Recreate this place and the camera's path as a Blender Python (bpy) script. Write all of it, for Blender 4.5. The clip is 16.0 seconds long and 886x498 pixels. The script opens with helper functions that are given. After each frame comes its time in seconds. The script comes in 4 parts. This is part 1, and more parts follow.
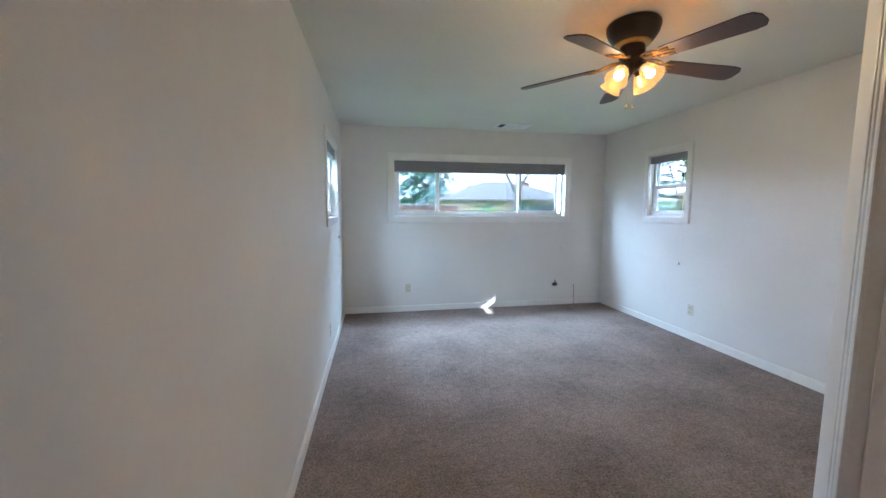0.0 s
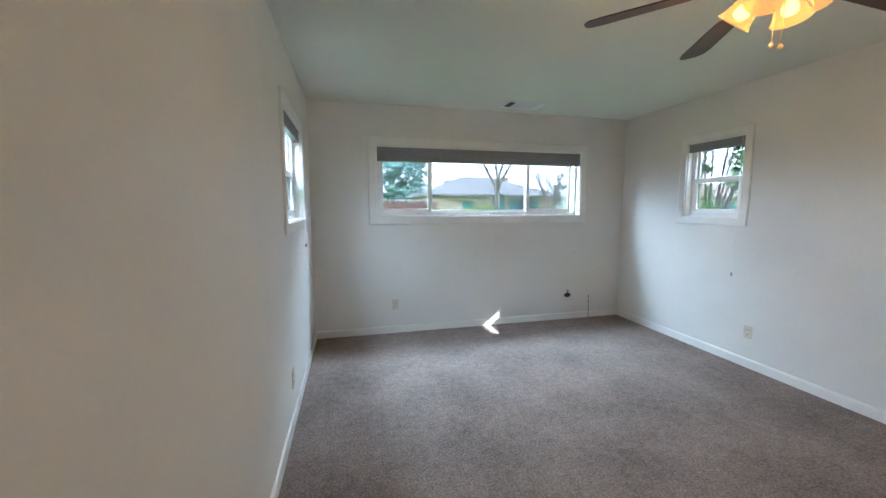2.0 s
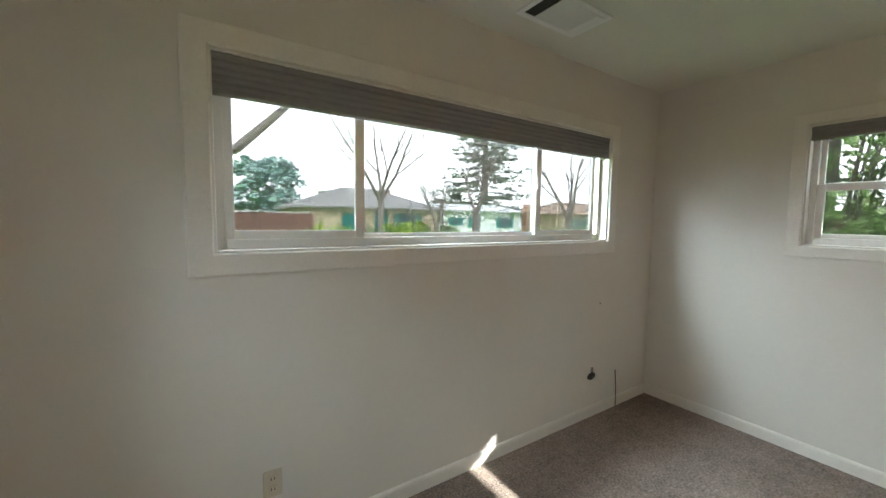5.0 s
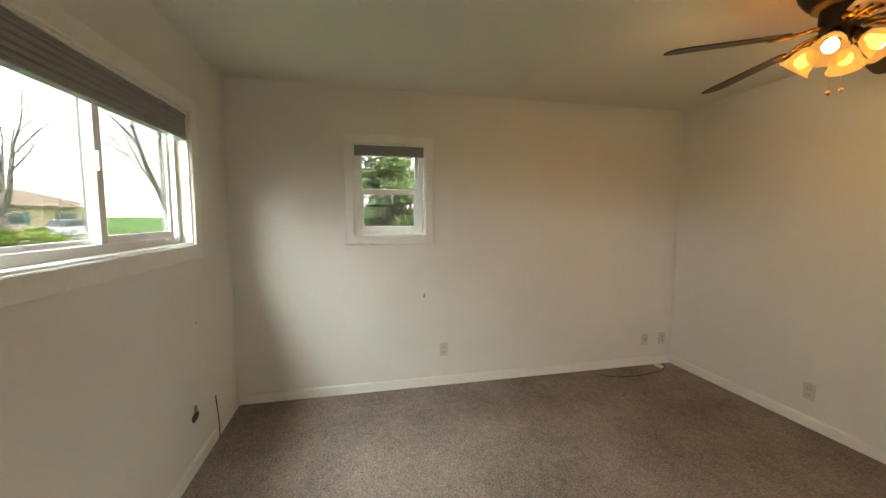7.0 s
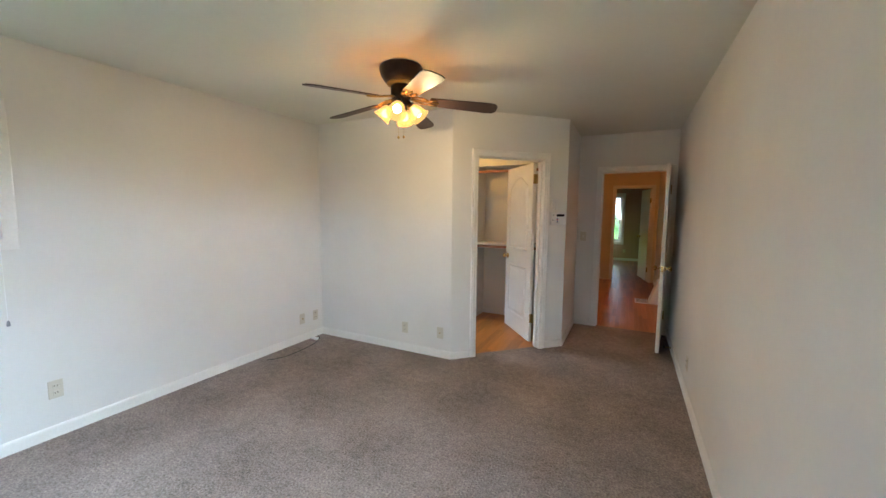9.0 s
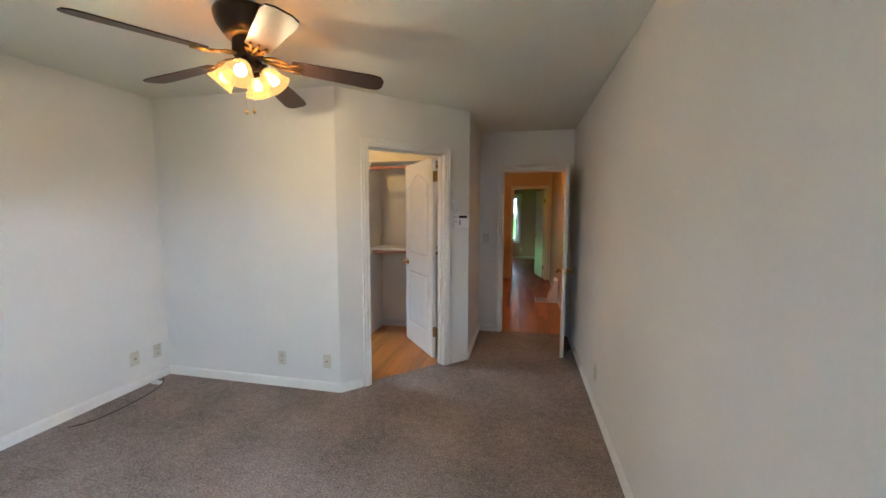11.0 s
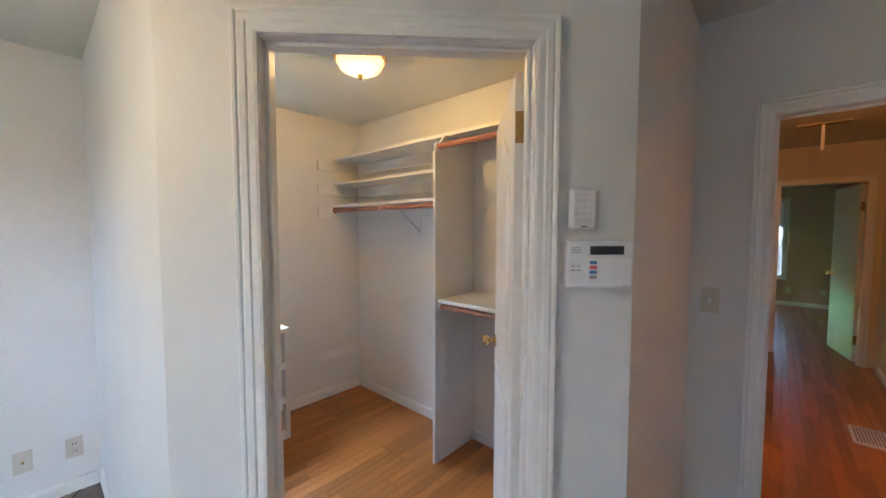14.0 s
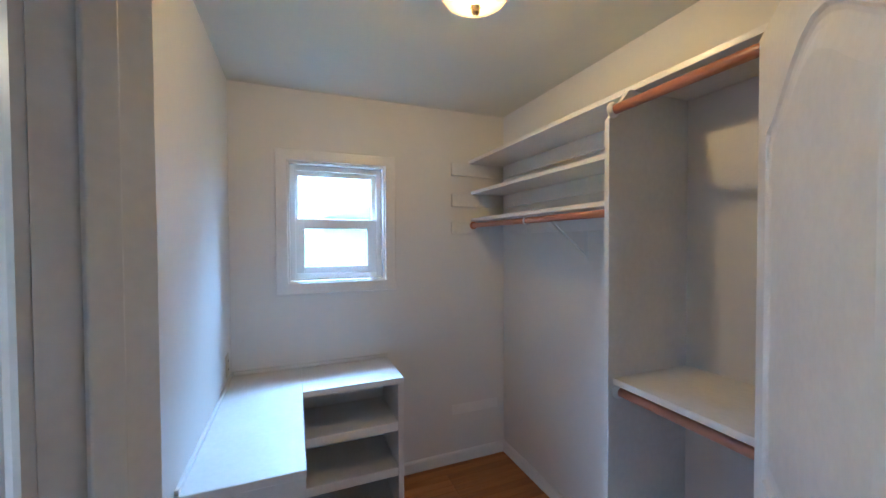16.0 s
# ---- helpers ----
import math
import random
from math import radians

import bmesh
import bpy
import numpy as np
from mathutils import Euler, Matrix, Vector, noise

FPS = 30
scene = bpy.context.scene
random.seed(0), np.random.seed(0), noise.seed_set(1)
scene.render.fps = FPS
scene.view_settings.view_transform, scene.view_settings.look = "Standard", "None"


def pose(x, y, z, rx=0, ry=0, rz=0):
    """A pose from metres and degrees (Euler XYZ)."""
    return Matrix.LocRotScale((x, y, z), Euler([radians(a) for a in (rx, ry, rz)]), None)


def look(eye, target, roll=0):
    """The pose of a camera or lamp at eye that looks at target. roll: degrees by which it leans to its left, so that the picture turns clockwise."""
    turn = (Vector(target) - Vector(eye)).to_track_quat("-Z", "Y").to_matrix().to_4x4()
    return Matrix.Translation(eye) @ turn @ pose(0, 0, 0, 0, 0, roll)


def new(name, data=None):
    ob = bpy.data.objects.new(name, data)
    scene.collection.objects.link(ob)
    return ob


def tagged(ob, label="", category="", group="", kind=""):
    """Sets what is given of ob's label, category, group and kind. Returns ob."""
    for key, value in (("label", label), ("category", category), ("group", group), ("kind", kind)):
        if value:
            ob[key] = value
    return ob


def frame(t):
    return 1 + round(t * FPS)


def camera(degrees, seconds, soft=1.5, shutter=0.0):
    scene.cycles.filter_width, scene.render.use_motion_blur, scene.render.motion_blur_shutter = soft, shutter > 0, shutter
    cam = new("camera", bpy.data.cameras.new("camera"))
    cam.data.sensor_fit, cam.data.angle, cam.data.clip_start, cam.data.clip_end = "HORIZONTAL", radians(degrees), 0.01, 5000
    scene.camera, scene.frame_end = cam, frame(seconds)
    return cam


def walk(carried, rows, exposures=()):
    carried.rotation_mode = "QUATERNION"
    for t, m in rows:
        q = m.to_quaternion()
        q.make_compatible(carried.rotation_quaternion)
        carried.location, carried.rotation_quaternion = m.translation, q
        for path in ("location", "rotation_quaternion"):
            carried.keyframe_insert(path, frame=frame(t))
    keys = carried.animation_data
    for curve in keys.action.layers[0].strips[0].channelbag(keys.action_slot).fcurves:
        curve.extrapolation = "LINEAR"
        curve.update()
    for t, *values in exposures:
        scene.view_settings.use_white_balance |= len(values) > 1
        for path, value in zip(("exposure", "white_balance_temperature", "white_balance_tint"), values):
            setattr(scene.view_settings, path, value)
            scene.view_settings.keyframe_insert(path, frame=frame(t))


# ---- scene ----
cam = camera(100.1, 16.0)
METRES, EYE, TILT, LEAN, TURN = 8.65, 1.43, 0.0, 0.0, -9.2
PATH = [
    (0, (-0.015, -0.032, 1.36), (0.344, 1.925, 1.155), 0.1),
    (0.5, (-0.036, 0.11, 1.353), (0.532, 2.016, 1.143), -0.0),
    (1, (-0.078, 0.278, 1.36), (0.629, 2.133, 1.117), -0.0),
    (1.5, (-0.046, 0.556, 1.359), (0.588, 2.436, 1.114), -0.1),
    (2, (-0.043, 0.915, 1.396), (0.439, 2.843, 1.166), 0.0),
    (2.5, (-0.074, 1.318, 1.397), (0.335, 3.265, 1.199), 0.0),
    (3, (-0.045, 1.723, 1.39), (0.393, 3.663, 1.178), -0.0),
    (3.2, (-0.038, 1.953, 1.406), (0.416, 3.889, 1.194), 0.0),
    (5.3, (0.282, 3.466, 1.423), (1.66, 4.909, 1.296), 0.3),
    (5.5, (0.343, 3.562, 1.434), (1.926, 4.778, 1.303), 0.1),
    (6, (0.435, 3.746, 1.454), (2.3, 4.456, 1.329), 0.2),
    (6.5, (0.389, 3.907, 1.463), (2.375, 4.116, 1.351), 0.1),
    (7, (0.257, 3.982, 1.444), (2.202, 3.547, 1.271), 0.1),
    (7.5, (0.174, 4.04, 1.46), (1.995, 3.238, 1.26), 0.4),
    (8, (0.097, 4.112, 1.457), (1.621, 2.833, 1.246), 0.5),
    (8.5, (0.101, 4.22, 1.434), (1.236, 2.585, 1.241), 0.4),
    (9, (0.04, 4.222, 1.462), (0.933, 2.443, 1.265), 0.5),
    (11.5, (0.153, 3.277, 1.476), (0.443, 1.307, 1.293), 0.1),
    (12, (0.137, 2.787, 1.446), (0.323, 0.803, 1.277), 0.1),
    (12.5, (0.135, 2.386, 1.443), (0.38, 0.407, 1.288), 0.3),
    (13, (0.183, 1.957, 1.472), (0.603, 0.006, 1.343), 0.1),
    (13.5, (0.229, 1.581, 1.479), (1.126, -0.203, 1.372), -0.2),
    (14, (0.351, 1.209, 1.5), (1.688, -0.275, 1.389), 0.1),
    (14.5, (0.541, 0.89, 1.525), (2.067, -0.399, 1.425), -0.3),
    (15, (0.687, 0.7, 1.531), (2.419, -0.299, 1.466), -0.3),
    (15.5, (0.826, 0.584, 1.540), (2.670, -0.189, 1.487), -0.4),
    (16, (0.927, 0.564, 1.546), (2.783, -0.179, 1.504), -0.3),
]
walk(cam, [(t, look(eye, target, roll)) for t, eye, target, roll in PATH], [
    (0.0, 3.35, 4750, 4), (3.0, 2.95, 5400, 1), (5.5, 2.52, 6600, 2), (7.0, 2.75, 7200, 4), (9.0, 3.62, 5250, 2),
    (11.5, 3.58, 4950, 2), (12.5, 3.78, 4850, 2), (14.5, 3.88, 4350, 3), (16.0, 3.40, 3950, 3)])

# ---- light ----
world = bpy.data.worlds.new("sky")
scene.world = world
world.use_nodes = True
wn, wl = world.node_tree.nodes, world.node_tree.links
sky = wn.new("ShaderNodeTexSky")
sky.sky_type, sky.sun_disc = "NISHITA", False
sky.sun_elevation, sky.sun_rotation = radians(33), radians(119.7)
cloud = wn.new("ShaderNodeTexNoise")
cloud.inputs["Scale"].default_value, cloud.inputs["Detail"].default_value = 3.0, 6.0
cramp = wn.new("ShaderNodeValToRGB")
cramp.color_ramp.elements[0].position, cramp.color_ramp.elements[1].position = 0.20, 0.46
cmix = wn.new("ShaderNodeMix")
cmix.data_type = "RGBA"
cmix.inputs["B"].default_value = (84.0, 88.0, 92.0, 1)
wl.new(cloud.outputs["Fac"], cramp.inputs["Fac"])
wl.new(cramp.outputs["Color"], cmix.inputs["Factor"])
wl.new(sky.outputs["Color"], cmix.inputs["A"])
wl.new(cmix.outputs["Result"], wn["Background"].inputs["Color"])
wn["Background"].inputs["Strength"].default_value = 0.15
SUN = Vector((1, -0.57, 0.75))
sun = new("sun", bpy.data.lights.new("sun", "SUN"))
sun.data.energy, sun.data.angle, sun.data.color = 4.0, radians(0.5), (1, 0.95, 0.87)
sun.matrix_world = look(SUN * 40, (0, 0, 0))


FAN_WATTS, CLOSET_WATTS, HALL_WATTS = 0.85, 6.0, 7.0


def sky_lamp(x, y, z, tx, ty, tz, wide, deep, watts):
    """An added area lamp outside a window's head, standing in for sky light."""
    ob = new("added_sky_lamp", bpy.data.lights.new("added_sky_lamp", "AREA"))
    ob.data.shape, ob.data.size, ob.data.size_y = "RECTANGLE", wide, deep
    ob.data.energy, ob.data.color = watts, (0.84, 0.93, 1.0)
    ob.matrix_world = look((x, y, z), (tx, ty, tz))
    return ob


sky_lamp(1.45, 5.36, 2.26, 1.45, 4.2, 0.95, 2.3, 0.36, 16.0)
sky_lamp(3.72, 3.74, 2.26, 2.7, 3.74, 1.1, 0.55, 0.36, 5.0)
sky_lamp(-0.87, 3.83, 2.28, 0.1, 3.83, 1.1, 0.75, 0.36, 9.0)
sky_lamp(3.72, 0.31, 2.26, 2.7, 0.31, 1.1, 0.55, 0.36, 10.0)


def bulb(x, y, z, watts, color, radius=0.03):
    ob = new("bulb_light", bpy.data.lights.new("bulb_light", "POINT"))
    ob.data.energy, ob.data.color, ob.data.shadow_soft_size = watts, color, radius
    ob.location = (x, y, z)
    return ob


# ---- materials ----
def material(name, color, rough=0.6, metal=0.0, var=0.06, scale=6.0, fine=120.0, bump=0.0, bump_scale=200.0,
             spec=0.5, random_tint=0.0, stretch=(1, 1, 1), fine_var=0.03, tint=None, mid=20.0, mid_var=0.0):
    m = bpy.data.materials.new(name)
    m.use_nodes = True
    n, l = m.node_tree.nodes, m.node_tree.links
    b = n["Principled BSDF"]
    b.inputs["Roughness"].default_value, b.inputs["Metallic"].default_value = rough, metal
    b.inputs["Specular IOR Level"].default_value = spec
    tc = n.new("ShaderNodeTexCoord")
    mp = n.new("ShaderNodeMapping")
    mp.inputs["Scale"].default_value = stretch
    l.new(tc.outputs["Object"], mp.inputs["Vector"])
    fac = None
    for sc, amount in ((scale, var), (fine, fine_var), (mid, mid_var))[:3 if mid_var else 2]:
        t = n.new("ShaderNodeTexNoise")
        t.inputs["Scale"].default_value, t.inputs["Detail"].default_value = sc, 5.0
        l.new(mp.outputs["Vector"], t.inputs["Vector"])
        r = n.new("ShaderNodeMapRange")
        r.inputs["From Min"].default_value, r.inputs["From Max"].default_value = 0.3, 0.7
        r.inputs["To Min"].default_value, r.inputs["To Max"].default_value = -amount, amount
        l.new(t.outputs["Fac"], r.inputs["Value"])
        if fac is None:
            fac = r.outputs["Result"]
        else:
            a = n.new("ShaderNodeMath")
            l.new(fac, a.inputs[0])
            l.new(r.outputs["Result"], a.inputs[1])
            fac = a.outputs[0]
    if random_tint:
        oi = n.new("ShaderNodeObjectInfo")
        r = n.new("ShaderNodeMapRange")
        r.inputs["To Min"].default_value, r.inputs["To Max"].default_value = -random_tint, random_tint
        l.new(oi.outputs["Random"], r.inputs["Value"])
        a = n.new("ShaderNodeMath")
        l.new(fac, a.inputs[0])
        l.new(r.outputs["Result"], a.inputs[1])
        fac = a.outputs[0]
    up = n.new("ShaderNodeMath")
    up.inputs[1].default_value = 0.5
    l.new(fac, up.inputs[0])
    ramp = n.new("ShaderNodeMix")
    ramp.data_type = "RGBA"
    hi = tint or tuple(c * 1.5 for c in color)
    ramp.inputs["A"].default_value = (*[c * 0.5 for c in color], 1)
    ramp.inputs["B"].default_value = (*hi, 1)
    l.new(up.outputs[0], ramp.inputs["Factor"])
    l.new(ramp.outputs["Result"], b.inputs["Base Color"])
    if bump:
        t = n.new("ShaderNodeTexNoise")
        t.inputs["Scale"].default_value, t.inputs["Detail"].default_value = bump_scale, 4.0
        l.new(mp.outputs["Vector"], t.inputs["Vector"])
        bp = n.new("ShaderNodeBump")
        bp.inputs["Strength"].default_value, bp.inputs["Distance"].default_value = bump, 0.01
        l.new(t.outputs["Fac"], bp.inputs["Height"])
        l.new(bp.outputs["Normal"], b.inputs["Normal"])
    return m


PAINT = material("wall_paint", (0.70, 0.685, 0.65), 0.55, var=0.035, scale=1.6, fine=35, fine_var=0.01, bump=0.08, bump_scale=90)
# Slight green in the paint stands in for light bounced off the lawn.
CEIL = material("ceiling_paint", (0.67, 0.67, 0.59), 0.7, var=0.03, scale=1.2, fine=40, fine_var=0.01, bump=0.1, bump_scale=110)
FARPAINT = material("taupe_paint", (0.44, 0.30, 0.25), 0.6, var=0.04, scale=2)
HALLPAINT = material("cream_paint", (0.68, 0.60, 0.48), 0.6, var=0.03, scale=2)
TRIM = material("white_trim_paint", (0.76, 0.745, 0.71), 0.32, var=0.03, scale=7, fine=60, bump=0.03, bump_scale=60)
SHELF = material("white_shelf_paint", (0.72, 0.71, 0.68), 0.42, var=0.05, scale=4, fine=50, bump=0.05, bump_scale=70)
VINYL = material("white_vinyl", (0.78, 0.78, 0.77), 0.35, var=0.02)
CARPET = material("grey_brown_carpet", (0.252, 0.205, 0.180), 0.95, var=0.20, scale=2.2, fine=80, fine_var=0.34, bump=1.0, bump_scale=85, spec=0.1, mid=20, mid_var=0.15)
OAK = material("oak_strip", (0.36, 0.132, 0.023), 0.36, var=0.12, scale=5, fine=60, fine_var=0.12, random_tint=0.24, spec=0.35, stretch=(8, 0.7, 8), bump=0.05, bump_scale=40)
SUBFLOOR = material("dark_joint", (0.08, 0.04, 0.02), 0.8)
ROD = material("stained_rod_wood", (0.38, 0.155, 0.075), 0.35, var=0.12, scale=8, stretch=(0.5, 6, 6), fine=50)
BRASS = material("polished_brass", (0.72, 0.52, 0.22), 0.2, metal=1.0, var=0.06)
OLDBRASS = material("aged_brass", (0.36, 0.26, 0.10), 0.4, metal=1.0, var=0.15, scale=40)
BRONZE = material("dark_bronze", (0.035, 0.026, 0.022), 0.35, metal=0.6, var=0.1, scale=20)
BLADE = material("dark_walnut_blade", (0.040, 0.022, 0.018), 0.45, spec=0.3, var=0.2, scale=10, stretch=(1, 8, 8))
BLIND = material("grey_pleated_fabric", (0.25, 0.25, 0.27), 0.9, var=0.08, scale=12, fine=200, stretch=(1, 6, 6))
ALMOND = material("almond_plastic", (0.56, 0.52, 0.42), 0.4, var=0.02)
DARK = material("black_slot", (0.012, 0.012, 0.012), 0.6)
PLASTIC = material("white_plastic", (0.74, 0.74, 0.74), 0.4, var=0.02)
LCD = material("dark_display", (0.02, 0.022, 0.028), 0.15)
BLUE = material("blue_key", (0.05, 0.14, 0.42), 0.4)
RED = material("red_key", (0.5, 0.04, 0.05), 0.4)
GREY = material("grey_key", (0.25, 0.25, 0.26), 0.5)
PALEKEY = material("pale_key", (0.67, 0.67, 0.68), 0.5)
STEEL = material("painted_bracket", (0.66, 0.66, 0.65), 0.4)
PATCH = material("fresh_paint", (0.78, 0.77, 0.74), 0.5, var=0.03)
GRASS = material("lawn_grass", (0.11, 0.25, 0.03), 0.9, var=0.25, scale=0.8, fine=14, fine_var=0.25, bump=0.6, bump_scale=30)
CONCRETE = material("pale_concrete", (0.42, 0.40, 0.37), 0.85, var=0.1, scale=1.5)
ASPHALT = material("asphalt", (0.055, 0.055, 0.056), 0.9, var=0.12, scale=1.5)
ROOF = material("grey_shingle", (0.21, 0.20, 0.20), 0.85, var=0.12, scale=2, fine=12, fine_var=0.15)
ROOFTAN = material("tan_shingle", (0.30, 0.22, 0.17), 0.85, var=0.12, scale=2, fine=12, fine_var=0.15)
ROOFPALE = material("pale_roof", (0.48, 0.49, 0.50), 0.8, var=0.1, scale=2)
STUCCO = material("tan_stucco", (0.50, 0.40, 0.29), 0.85, var=0.06, scale=2, bump=0.2, bump_scale=60)
WHITEWALL = material("white_siding", (0.72, 0.73, 0.74), 0.7, var=0.04, scale=2)
TEAL = material("teal_paint", (0.02, 0.17, 0.16), 0.45, var=0.06)
NIGHTGLASS = material("far_window_glass", (0.06, 0.08, 0.10), 0.08)
BRICK = material("chimney_brick", (0.36, 0.20, 0.14), 0.85, var=0.15, scale=6, fine=20, fine_var=0.2)
FENCE = material("brown_fence_wood", (0.17, 0.095, 0.07), 0.85, var=0.15, scale=3, random_tint=0.12, stretch=(4, 4, 0.6))
# Bark, and the needles below, are lightened to put outdoor haze in the colour.
BARK = material("grey_bark", (0.22, 0.185, 0.17), 0.9, var=0.2, scale=5, fine=30, fine_var=0.2, bump=0.5, bump_scale=20)
LEAF = material("green_leaf", (0.30, 0.40, 0.17), 0.55, var=0.3, scale=1.4, fine=9, fine_var=0.2)
LIME = material("lime_leaf", (0.28, 0.38, 0.05), 0.5, var=0.2, scale=2, fine=9, fine_var=0.15)
NEEDLE = material("dark_needles", (0.17, 0.21, 0.14), 0.7, var=0.25, scale=1.0, fine=6, fine_var=0.2)
BLUENEEDLE = material("blue_green_needles", (0.28, 0.40, 0.37), 0.7, var=0.25, scale=1.0, fine=6)
BLUETARP = material("blue_cover", (0.07, 0.22, 0.55), 0.5, var=0.1)
CARPAINT = material("white_car_paint", (0.7, 0.71, 0.73), 0.2, var=0.02)
RUBBER = material("tyre_rubber", (0.02, 0.02, 0.02), 0.8)


def glass(name, clear=0.92, frost=0.0):
    m = bpy.data.materials.new(name)
    m.use_nodes = True
    n, l = m.node_tree.nodes, m.node_tree.links
    n.remove(n["Principled BSDF"])
    tr = n.new("ShaderNodeBsdfTransparent")
    tr.inputs["Color"].default_value = (clear, clear, clear, 1)
    gl = n.new("ShaderNodeBsdfGlossy")
    gl.inputs["Roughness"].default_value = 0.03
    lw = n.new("ShaderNodeLayerWeight")
    lw.inputs["Blend"].default_value = 0.5
    pw = n.new("ShaderNodeMath")
    pw.operation, pw.inputs[1].default_value = "POWER", 4.0
    fr = n.new("ShaderNodeMath")
    fr.operation, fr.inputs[1].default_value, fr.inputs[2].default_value = "MULTIPLY_ADD", 0.5, 0.03
    l.new(lw.outputs["Facing"], pw.inputs[0])
    l.new(pw.outputs[0], fr.inputs[0])
    mx = n.new("ShaderNodeMixShader")
    l.new(fr.outputs[0], mx.inputs[0])
    base = tr.outputs[0]
    if frost:
        tl = n.new("ShaderNodeBsdfTranslucent")
        tl.inputs["Color"].default_value = (0.40, 0.41, 0.42, 1)
        m2 = n.new("ShaderNodeMixShader")
        m2.inputs[0].default_value = frost
        l.new(tr.outputs[0], m2.inputs[1])
        l.new(tl.outputs[0], m2.inputs[2])
        base = m2.outputs[0]
    l.new(base, mx.inputs[1])
    l.new(gl.outputs[0], mx.inputs[2])
    l.new(mx.outputs[0], n["Material Output"].inputs["Surface"])
    return m


# Dark tint put in the glass dims the bright outdoors; panes cast no shadow.
GLASS = glass("window_glass", 0.17)
SCREEN = glass("insect_screen", 0.16)
FROST = glass("frosted_glass", 0.15, 0.3)


def lampglass(name, color, glow, through_tint):
    m = bpy.data.materials.new(name)
    m.use_nodes = True
    n, l = m.node_tree.nodes, m.node_tree.links
    n.remove(n["Principled BSDF"])
    tl = n.new("ShaderNodeBsdfTranslucent")
    tl.inputs["Color"].default_value = (*[c * 0.05 for c in color], 1)
    tr = n.new("ShaderNodeBsdfTransparent")
    tr.inputs["Color"].default_value = (*through_tint, 1)
    em = n.new("ShaderNodeEmission")
    em.inputs["Color"].default_value = (*color, 1)
    em.inputs["Strength"].default_value = glow
    a, b = n.new("ShaderNodeMixShader"), n.new("ShaderNodeAddShader")
    a.inputs[0].default_value = 0.5
    l.new(tl.outputs[0], a.inputs[1])
    l.new(tr.outputs[0], a.inputs[2])
    l.new(a.outputs[0], b.inputs[0])
    l.new(em.outputs[0], b.inputs[1])
    l.new(b.outputs[0], n["Material Output"].inputs["Surface"])
    return m


AMBER = lampglass("amber_frosted_glass", (1.0, 0.50, 0.14), 0.075, (1.0, 0.70, 0.36))
DOME = lampglass("alabaster_glass", (1.0, 0.56, 0.18), 0.05, (1.0, 0.74, 0.40))


def emitter(name, color, strength):
    m = bpy.data.materials.new(name)
    m.use_nodes = True
    n, l = m.node_tree.nodes, m.node_tree.links
    n.remove(n["Principled BSDF"])
    em = n.new("ShaderNodeEmission")
    em.inputs["Color"].default_value, em.inputs["Strength"].default_value = (*color, 1), strength
    l.new(em.outputs[0], n["Material Output"].inputs["Surface"])
    return m


BULB = emitter("lit_bulb", (1.0, 0.78, 0.44), 2.5)


# ---- building helpers ----
def frame_of(ox, oy, ux, uy, oz=0.0):
    """Local u along a wall, v out of it to the left of u, z up."""
    d = math.hypot(ux, uy)
    ux, uy = ux / d, uy / d
    return Matrix(((ux, -uy, 0, ox), (uy, ux, 0, oy), (0, 0, 1, oz), (0, 0, 0, 1)))


def box(bm, x0, x1, y0, y1, z0, z1, bevel=0.0):
    vs = [bm.verts.new((x, y, z)) for z in (z0, z1) for y in (y0, y1) for x in (x0, x1)]
    fs = [bm.faces.new([vs[i] for i in f]) for f in ((0, 2, 3, 1), (4, 5, 7, 6), (0, 1, 5, 4), (2, 6, 7, 3), (0, 4, 6, 2), (1, 3, 7, 5))]
    if bevel:
        es = {e for f in fs for e in f.edges}
        bmesh.ops.bevel(bm, geom=list(es), offset=bevel, segments=2, affect="EDGES", profile=0.5)
    return vs


def prism(bm, poly, h0, h1, axis="z"):
    """A polygon of (a, b) pulled from h0 to h1 along an axis."""
    def p(a, b, h):
        return {"z": (a, b, h), "y": (a, h, b), "x": (h, a, b)}[axis]
    lo = [bm.verts.new(p(a, b, h0)) for a, b in poly]
    hi = [bm.verts.new(p(a, b, h1)) for a, b in poly]
    k = len(poly)
    bm.faces.new(lo[::-1])
    bm.faces.new(hi)
    for i in range(k):
        bm.faces.new((lo[i], lo[(i + 1) % k], hi[(i + 1) % k], hi[i]))


def lathe(bm, prof, seg=24, m=None):
    rings = []
    for r, z in prof:
        rings.append([bm.verts.new((r * math.cos(2 * math.pi * i / seg), r * math.sin(2 * math.pi * i / seg), z)) for i in range(seg)])
    for a, b in zip(rings, rings[1:]):
        for i in range(seg):
            bm.faces.new((a[i], a[(i + 1) % seg], b[(i + 1) % seg], b[i]))
    if m is not None:
        bmesh.ops.transform(bm, matrix=m, verts=[v for r in rings for v in r])
    return rings


def tube(bm, a, b, r0, r1, seg=10, caps=True):
    a, b = Vector(a), Vector(b)
    q = (b - a).to_track_quat("Z", "Y").to_matrix()
    rings = [[bm.verts.new(c + q @ Vector((r * math.cos(2 * math.pi * i / seg), r * math.sin(2 * math.pi * i / seg), 0))) for i in range(seg)] for c, r in ((a, r0), (b, r1))]
    for i in range(seg):
        bm.faces.new((rings[0][i], rings[0][(i + 1) % seg], rings[1][(i + 1) % seg], rings[1][i]))
    if caps:
        bm.faces.new(rings[0][::-1])
        bm.faces.new(rings[1])


